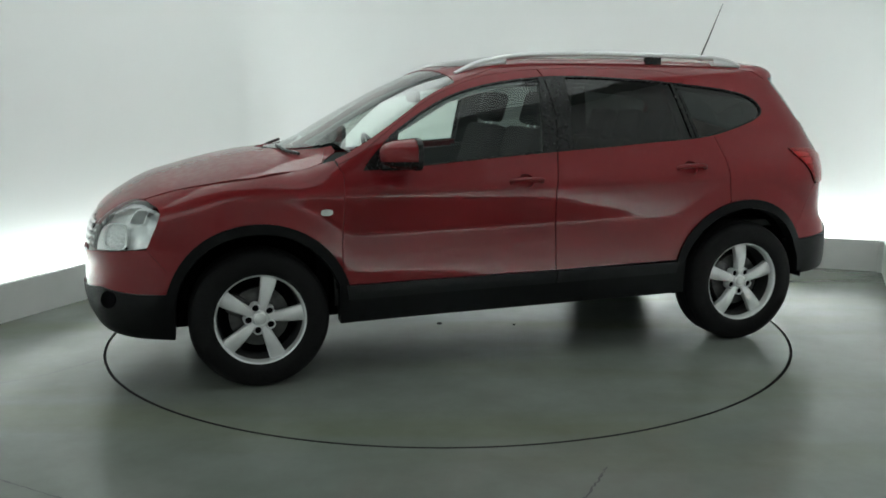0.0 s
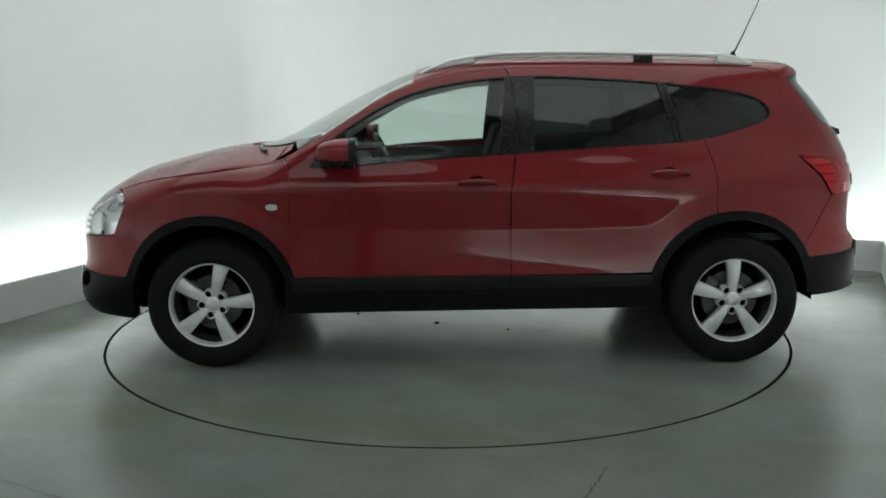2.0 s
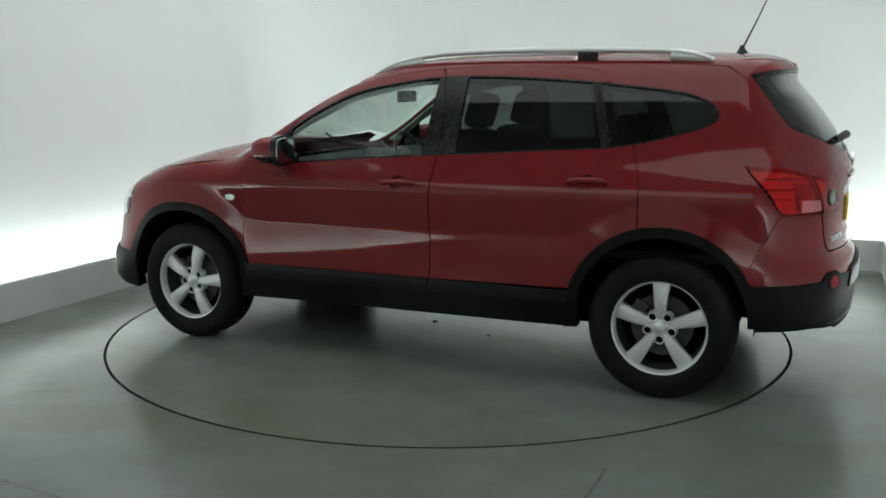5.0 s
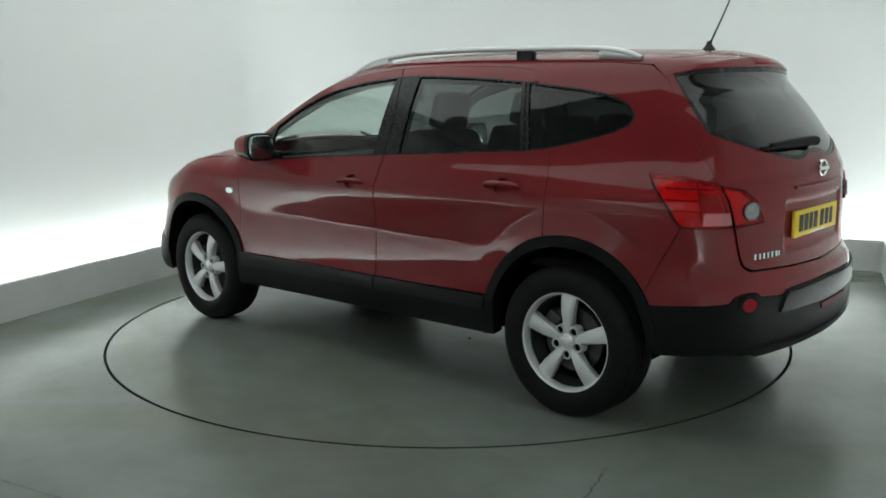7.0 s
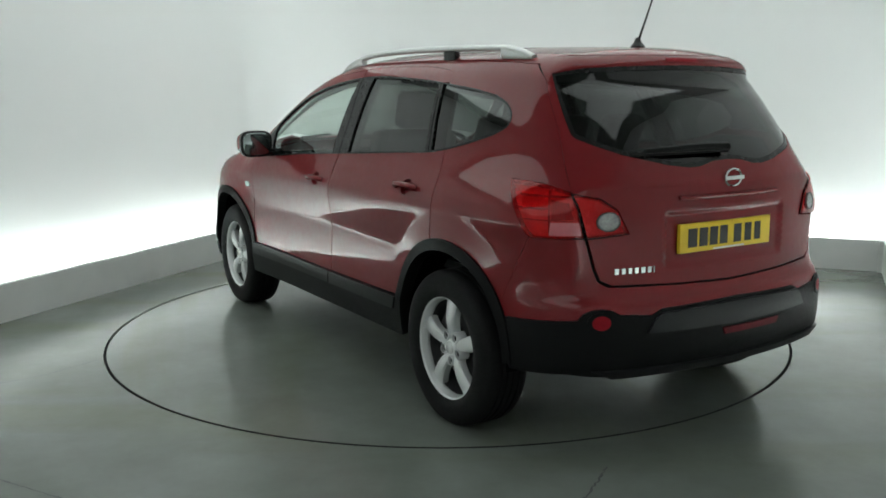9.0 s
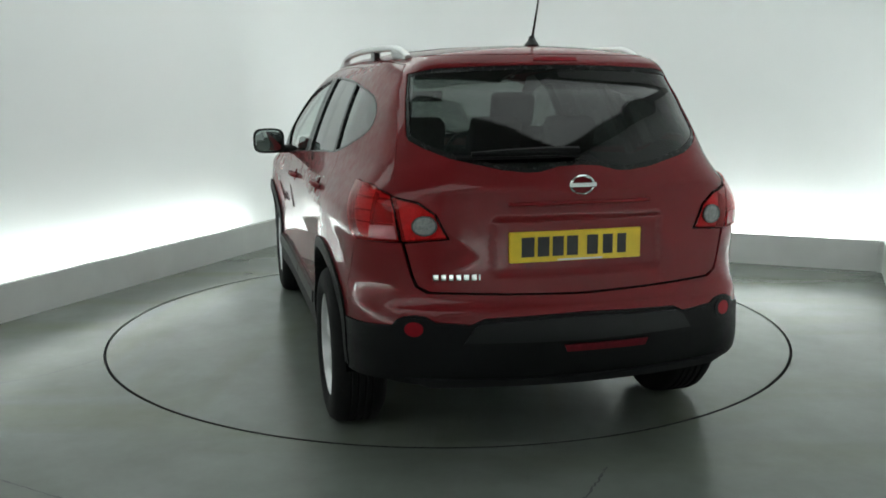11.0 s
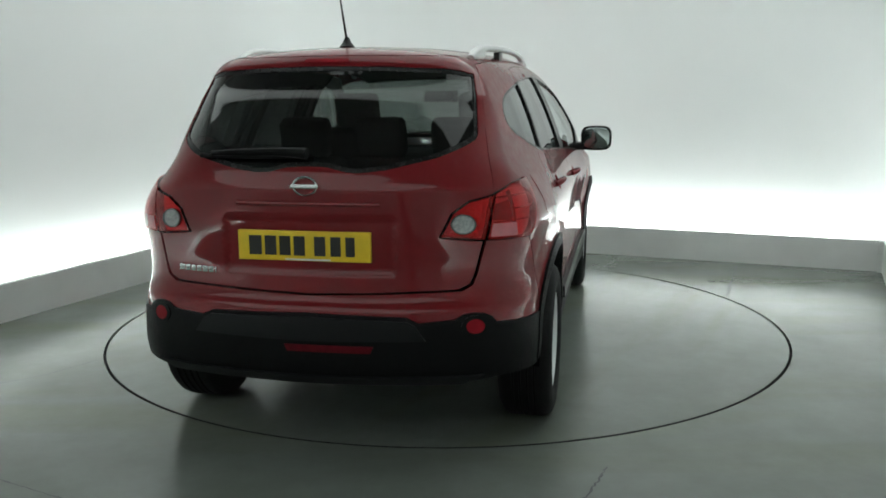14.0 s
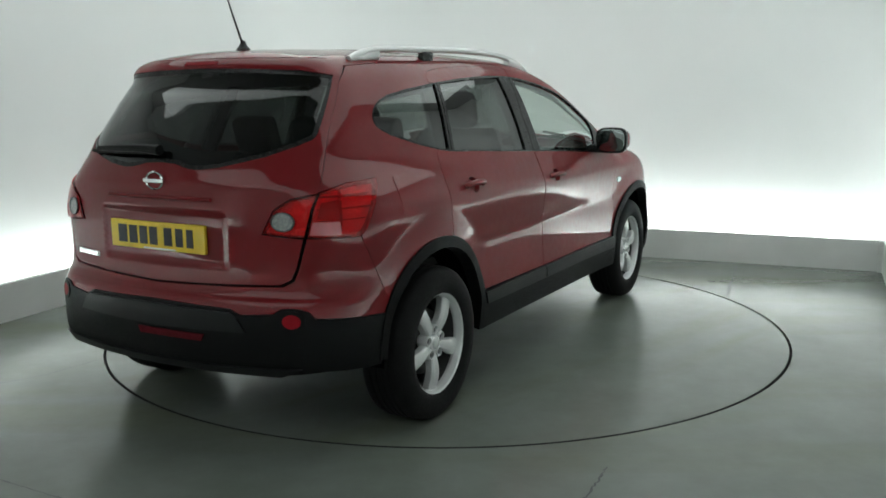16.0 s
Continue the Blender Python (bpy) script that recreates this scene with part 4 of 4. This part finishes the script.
part("handle_strip", tube([tuple(p) for p in strip_pts], 0.008, 8), PAINT, tailgate, "body-coloured ridge over the number plate")
wp = [girth([s], [z], 0.022)[0] for s, z in ((-2.17, 1.192), (-2.30, 1.196), (-2.45, 1.200), (-2.555, 1.195))]
wiper = part("rear_wiper", tube([tuple(p) for p in wp], [0.010, 0.016, 0.018, 0.022], 8), CLADDING, tailgate, "black rear wiper arm")
part("wiper_blade", tube([tuple(girth([s], [z], 0.012)[0]) for s, z in ((-2.12, 1.185), (-2.3, 1.186), (-2.5, 1.188))], 0.009, 6), RUBBER, wiper)

def rounded_plate(half_y, half_z, x0, x1, m):
    """An upright plate with a rounded outline, from x0 to x1."""
    bm = bmesh.new()
    loops = []
    for x, k in ((x0, 0.95), (x0 + 0.003, 1.0), (x1, 1.0)):
        loops.append([bm.verts.new((x, k * half_y * math.copysign(abs(math.cos(a)) ** 0.55, math.cos(a)), k * half_z * math.copysign(abs(math.sin(a)) ** 0.55, math.sin(a))))
                      for a in [2 * math.pi * (i + 0.5) / 40 for i in range(40)]])
    for p, q in zip(loops, loops[1:]):
        for i in range(40):
            bm.faces.new((p[i], p[(i + 1) % 40], q[(i + 1) % 40], q[i]))
    bm.faces.new(loops[0])
    bm.faces.new(loops[-1])
    bmesh.ops.recalc_face_normals(bm, faces=bm.faces)
    bmesh.ops.transform(bm, matrix=m, verts=bm.verts)
    return bm


# door handles and mirrors
for side in (1, -1):
    doors = [o for o in car.children if o.name.split(".")[0] in ("front_door", "rear_door")]
    fd = [o for o in doors if o.name.startswith("front")][0 if side > 0 else 1]
    rd = [o for o in doors if o.name.startswith("rear")][0 if side > 0 else 1]
    for par, cs, cz in ((fd, -0.018, 0.966), (rd, -1.018, 1.003)):
        panel("handle_cup", [(s, z) for s, z in cup_outline(cs, cz)], PAINT, par, "recessed handle cup", side=side, lift=-0.024, depth=0.004, step=0.02)
        line = [girth([cs + dx], [cz + dz], l)[0] * (1, side, 1) for dx, dz, l in ((0.088, -0.003, 0.002), (0.07, 0.0, 0.022), (0.0, 0.001, 0.034), (-0.07, 0.0, 0.026), (-0.092, -0.001, 0.002))]
        part("handle", tube([tuple(p) for p in spline(line, 4)], 0.0128, 10, squash=1.0), PAINT, par, "body-coloured pull handle")
    m = Matrix.Translation((0.620, side * 0.974, 1.130))
    bm = bmesh.new()
    bmesh.ops.create_uvsphere(bm, u_segments=28, v_segments=18, radius=1.0)
    for v in bm.verts:
        c = v.co
        k = 1.0 - 0.16 * max(0, c.y * side)
        v.co = Vector((max(c.x, -0.10) * 0.172, math.copysign(abs(c.y) ** 0.6, c.y) * 0.093, math.copysign(abs(c.z) ** 0.6, c.z) * 0.076 * k))
    low_bm = bm.copy()
    bmesh.ops.bisect_plane(bm, geom=bm.verts[:] + bm.edges[:] + bm.faces[:], plane_co=(0, 0, -0.030), plane_no=(0, 0, -1), clear_outer=True)
    bmesh.ops.bisect_plane(low_bm, geom=low_bm.verts[:] + low_bm.edges[:] + low_bm.faces[:], plane_co=(0, 0, -0.030), plane_no=(0, 0, 1), clear_outer=True)
    bmesh.ops.transform(bm, matrix=m, verts=bm.verts)
    bmesh.ops.transform(low_bm, matrix=m, verts=low_bm.verts)
    mirror = part("door_mirror", bm, PAINT, fd, "red door mirror shell")
    part("mirror_base", low_bm, TRIM, mirror, "black lower mirror shell")
    part("mirror_rim", rounded_plate(0.098, 0.079, -0.024, 0.004, m), TRIM, mirror, "black mirror rim")
    part("mirror_glass", rounded_plate(0.084, 0.066, -0.027, -0.020, m), MIRROR, mirror, "mirror glass")
    part("mirror_foot", box(0.63, 0.78, min(side * 0.79, side * 0.945), max(side * 0.79, side * 0.945), 1.05, 1.10, bevel=0.015), TRIM, mirror)
    # roof rail
    rise = spline([(0.27, 0.000), (0.18, 0.016), (0.05, 0.029), (-0.15, 0.038), (-0.5, 0.044), (-0.93, 0.045), (-1.2, 0.043), (-1.36, 0.038), (-1.46, 0.024), (-1.53, 0.002)], 5)
    path, radii = [], []
    for x, h in rise:
        y = 0.548 - 0.03 * max(0.0, (-0.8 - x) / 0.7) ** 2
        path.append((x, side * y, float(above([x], [y])[0][2]) + h))
        radii.append(0.0125 + 0.002 * min(1.0, h / 0.04))
    rail = part("roof_rail", tube(path, radii, 14, squash=1.25), RAIL, car, "satin silver roof rail")
    zb = float(above([-0.93], [0.548])[0][2])
    part("rail_post", box(-0.98, -0.88, side * 0.546 - 0.014, side * 0.546 + 0.014, zb - 0.01, zb + 0.04, bevel=0.004), TRIM, rail, "black rail post")
    for lo, hi in ((-0.02, 0.27), (-1.53, -1.32)):
        foot = [(p, h) for p, (x, h) in zip(path, rise) if lo <= x <= hi]
        part("rail_foot", tube([(p[0], p[1], p[2] - h * 0.5) for p, h in foot], [0.011 + h * 0.42 for p, h in foot], 12, squash=0.7), RAIL, rail, "silver rail foot")

# aerial
az = float(above([-1.60], [0.0])[0][2])
aerial = part("aerial", lathe([(0.0, 0.045), (0.010, 0.04), (0.018, 0.02), (0.032, 0.004), (0.032, -0.01), (0, -0.01)], 20, pose(-1.60, 0, az, 90) @ Matrix()), TRIM, car, "black roof aerial base")
part("mast", tube([(-1.605, 0, az + 0.03), (-1.66, 0, az + 0.15), (-1.755, 0, az + 0.37)], [0.0055, 0.004, 0.0022], 8), TRIM, aerial, "thin black flexible mast")

# fuel flap on the right side
flap = [(-1.46, 1.085), (-1.60, 1.088), (-1.61, 1.075), (-1.61, 0.945), (-1.595, 0.935), (-1.465, 0.932), (-1.455, 0.945), (-1.455, 1.075)]
panel("fuel_flap", flap, PAINT, car, "closed fuel filler flap", side=-1, lift=0.0025, depth=0.004)


# wheels
def build_wheel(turn):
    """A road wheel round the y axis, its outer face towards +y, at the origin."""
    w = new("wheel")
    tyre = [(0.222, 0.095), (0.232, 0.108), (0.262, 0.116), (0.300, 0.114), (0.325, 0.104), (0.338, 0.088), (0.344, 0.070)]
    for y in (0.045, 0.015, -0.015, -0.045):
        tyre += [(0.345, y + 0.006), (0.337, y + 0.004), (0.337, y - 0.004), (0.345, y - 0.006)]
    tyre += [(0.344, -0.070), (0.338, -0.088), (0.300, -0.114), (0.262, -0.116), (0.222, -0.095), (0.218, 0.0), (0.222, 0.095)]
    part("tyre", lathe(tyre, 64), RUBBER, w, "black road tyre")
    rim = part("rim", lathe([(0.212, 0.070), (0.218, 0.094), (0.226, 0.100), (0.231, 0.096), (0.230, 0.085), (0.224, 0.06), (0.214, 0.05), (0.210, 0.060), (0.212, 0.070)], 64), ALLOY, w, "five-spoke silver alloy rim")
    part("rim_barrel", lathe([(0.213, 0.058), (0.206, 0.02), (0.200, -0.08), (0.22, -0.08), (0.222, 0.058)], 64), BARREL, rim, "inner rim barrel, its shade put into a dark colour")
    for k in range(5):
        a = radians(turn + 72 * k)
        bm = bmesh.new()
        rows = []
        for i in range(11):
            t = i / 10
            r = 0.035 + 0.180 * t
            hw = 0.0205 + 0.0205 * t**1.1
            y = 0.066 + 0.016 * math.sin(math.pi * min(1, t * 1.05)) + 0.006 * t
            prof = [(-hw, y - 0.040), (-hw, y - 0.010), (-hw * 0.72, y - 0.001), (0, y + 0.002), (hw * 0.72, y - 0.001), (hw, y - 0.010), (hw, y - 0.040)]
            rows.append([bm.verts.new((r * math.cos(a) - u * math.sin(a), yy, r * math.sin(a) + u * math.cos(a))) for u, yy in prof])
        for p, q in zip(rows, rows[1:]):
            for j in range(6):
                bm.faces.new((p[j], p[j + 1], q[j + 1], q[j]))
        bmesh.ops.recalc_face_normals(bm, faces=bm.faces)
        if sum((f.normal.y for f in bm.faces)) < 0:
            bmesh.ops.reverse_faces(bm, faces=bm.faces)
        part("spoke", bm, ALLOY, rim)
        b = a + radians(36)
        part("lug_boss", lathe([(0.0175, 0.050), (0.0175, 0.079), (0.0205, 0.080), (0.025, 0.072), (0.027, 0.03)], 16, Matrix.Translation((0.059 * math.cos(b), 0, 0.059 * math.sin(b)))), ALLOY, rim)
        # nut and hole floor in near-black, the hole's shade being in the colour
        part("shaded_lug_nut", lathe([(0, 0.070), (0.008, 0.070), (0.010, 0.066), (0.0176, 0.065)], 14, Matrix.Translation((0.059 * math.cos(b), 0, 0.059 * math.sin(b)))), DARK, rim, "lug nut in its hole, coloured dark for the shade")
    part("hub_plate", lathe([(0.026, 0.080), (0.033, 0.078), (0.040, 0.070), (0.044, 0.050), (0.046, 0.02)], 40), ALLOY, rim)
    part("hub_cap", lathe([(0, 0.088), (0.022, 0.086), (0.029, 0.080), (0.030, 0.06)], 24), LAMP_SILVER, rim, "silver centre cap")
    disc_ = part("brake_disc", lathe([(0.05, 0.018), (0.148, 0.018), (0.148, -0.006), (0.05, -0.006)], 48), STEEL, w, "worn steel brake disc")
    part("brake_caliper", box(-0.05, 0.05, -0.03, 0.035, 0.09, 0.165, bevel=0.01, m=pose(0, 0, 0, 0, 60, 0)), STEEL, w, "grey brake caliper")
    part("wheel_backing", lathe([(0, -0.03), (0.20, -0.03), (0.20, -0.05), (0, -0.05)], 32), DARK, w, "dark back of the wheel")
    return w


FACE_Y = 0.768
for x, side, turn in ((WHEEL_X, 1, 176), (-WHEEL_X, 1, 90), (WHEEL_X, -1, 20), (-WHEEL_X, -1, 55)):
    w = build_wheel(turn)
    w.parent = car
    w.matrix_basis = pose(x, side * FACE_Y, WHEEL_Z, 0, 0, 0 if side > 0 else 180)

# underside and cabin
part("underbody", box(-1.70, 1.85, -0.66, 0.66, 0.27, 0.36, bevel=0.03), DARK, car, "dark underbody")
part("rear_axle", tube([(-1.38, -0.7, 0.30), (-1.38, 0.7, 0.30)], 0.04, 10), DARK, car, "dark rear axle beam")
part("exhaust_silencer", box(-2.0, -1.72, -0.62, -0.15, 0.33, 0.44, bevel=0.05), STEEL, car, "dull steel exhaust silencer")
part("bulkhead", box(1.02, 1.08, -0.74, 0.74, 0.3, 1.05), DARK, car)
dash = bmesh.new()
add_box(dash, 0.62, 1.02, -0.72, 0.72, 0.72, 1.04, bevel=0.07)
part("dashboard", dash, FABRIC, car, "charcoal dashboard")
part("boot_floor", box(-2.02, -0.95, -0.68, 0.68, 0.62, 0.66), LINER, car, "grey boot floor")
for side in (1, -1):
    panel("inner_door_lining", [(1.0, 0.35), (1.0, 1.03), (0.34, 1.062), (-0.25, 1.10), (-0.83, 1.134), (-1.12, 1.15), (-1.33, 1.185), (-1.55, 1.24), (-1.86, 1.24), (-1.93, 0.84), (-0.88, 0.84), (-0.86, 0.40)], LINER, car, "grey inner lining", side=side, lift=-0.07, depth=0.01, step=0.08)
    panel("front_pillar_lining", [*PILLAR_EDGE[1:], (-0.095, 1.563), (-0.095, 1.49), (0.05, 1.472), (0.35, 1.40), (0.65, 1.24), (0.84, 1.09)], PALE, car, "pale grey front pillar lining", side=side, lift=-0.04, depth=0.01, step=0.06)
    panel("pillar_lining", [(-0.10, 1.563), *DRIP[1:], (-1.80, 1.47), (-1.90, 1.26), (-1.60, 1.26), (-1.64, 1.32), (-1.60, 1.38), (-1.47, 1.405), (-0.84, 1.478), (-0.25, 1.50), (-0.10, 1.49)], LINER, car, "grey pillar and roof-rail lining", side=side, lift=-0.04, depth=0.01, step=0.06)
    panel("rear_pillar_lining", [(-1.04, 1.14), (-0.96, 1.49), (-1.06, 1.49), (-1.15, 1.16)], LINER, car, "grey rear pillar lining", side=side, lift=-0.05, depth=0.02, step=0.06)
    panel("centre_pillar_lining", [(-0.15, 1.10), (-0.185, 1.50), (-0.31, 1.50), (-0.30, 1.10)], LINER, car, "grey centre pillar lining", side=side, lift=-0.045, depth=0.02, step=0.06)
panel("headlining", doubled([(0.24, 0.0), (0.22, 0.45), (-0.5, 0.47), (-1.6, 0.44), (-1.70, 0.0)]), LINER, car, "grey headlining", onto=above, lift=-0.06, step=0.12)


def seat(x, y, width, back_top):
    s = new("seat")
    s.parent = car
    s.matrix_basis = pose(x, y, 0)
    part("cushion", box(-0.26, 0.26, -width / 2, width / 2, 0.50, 0.66, bevel=0.06), FABRIC, s)
    tilt = pose(-0.22, 0, 0.58, 0, -17)
    part("backrest", box(-0.07, 0.07, -width / 2, width / 2, 0.0, back_top - 0.58, bevel=0.055, m=tilt), FABRIC, s)
    part("headrest", box(-0.05, 0.05, -0.125, 0.125, back_top - 0.562, back_top - 0.37, bevel=0.04, m=tilt), FABRIC, s)
    for d in (0.05, -0.05):
        part("headrest_post", tube([tuple(tilt @ Vector((0, d, back_top - 0.62))), tuple(tilt @ Vector((0, d, back_top - 0.5)))], 0.006, 6), CHROME, s)
    return s


for y in (0.36, -0.36):
    seat(0.16, y, 0.50, 1.25)
for y in (0.38, 0.0, -0.38):
    seat(-0.68, y, 0.37, 1.13)
part("centre_console", box(-0.1, 0.65, -0.11, 0.11, 0.4, 0.78, bevel=0.04), FABRIC, car)
wheel_pose = pose(0.50, -0.36, 1.0, 0, -64, 0)
bm = bmesh.new()
for i in range(36):
    ring = []
    a = 2 * math.pi * i / 36
    for k in range(10):
        b = 2 * math.pi * k / 10
        r = 0.185 + 0.014 * math.cos(b)
        ring.append(bm.verts.new((r * math.cos(a), r * math.sin(a), 0.014 * math.sin(b))))
bm.verts.ensure_lookup_table()
for i in range(36):
    for k in range(10):
        bm.faces.new([bm.verts[q] for q in (i * 10 + k, i * 10 + (k + 1) % 10, ((i + 1) % 36) * 10 + (k + 1) % 10, ((i + 1) % 36) * 10 + k)])
bmesh.ops.recalc_face_normals(bm, faces=bm.faces)
bmesh.ops.transform(bm, matrix=wheel_pose, verts=bm.verts)
steer = part("steering_wheel", bm, TRIM, car, "black steering wheel")
part("steering_boss", box(-0.09, 0.09, -0.17, 0.17, -0.03, 0.01, bevel=0.015, m=wheel_pose), TRIM, steer)
part("steering_column", tube([tuple(wheel_pose @ Vector((0, 0, -0.02))), tuple(wheel_pose @ Vector((0, 0, -0.25)))], 0.045, 12), TRIM, steer)
part("interior_mirror", box(0.34, 0.37, -0.11, 0.11, 1.37, 1.44, bevel=0.012), TRIM, car, "black interior mirror")
for side in (1, -1):
    p = [tuple(above([x], [y * 1.0], 0.012)[0]) for x, y in ((1.20, 0.42 * side - 0.2), (1.17, 0.42 * side), (1.12, 0.42 * side + 0.12))]
    part("windscreen_wiper", tube(p, 0.009, 6), TRIM, car, "black windscreen wiper")


# ---- movement: the turntable carries the car round ----
def heading(t):
    return 197.435 - 8.2199 * t - 0.023726 * t**2 + 0.00032355 * t**3


def motions():
    times = [0.5 * i for i in range(33)]
    rows, turns = [], []
    for t in times:
        a = radians(heading(t))
        rows.append((t, pose(-0.12685 * math.cos(a) - 0.07475 * math.sin(a), -0.12685 * math.sin(a) + 0.07475 * math.cos(a), 0, 0, 0, heading(t))))
        turns.append((t, pose(0, 0, GROUND, 0, 0, heading(t) - heading(0))))
    walk(car, rows)
    walk(turntable, turns)


motions()
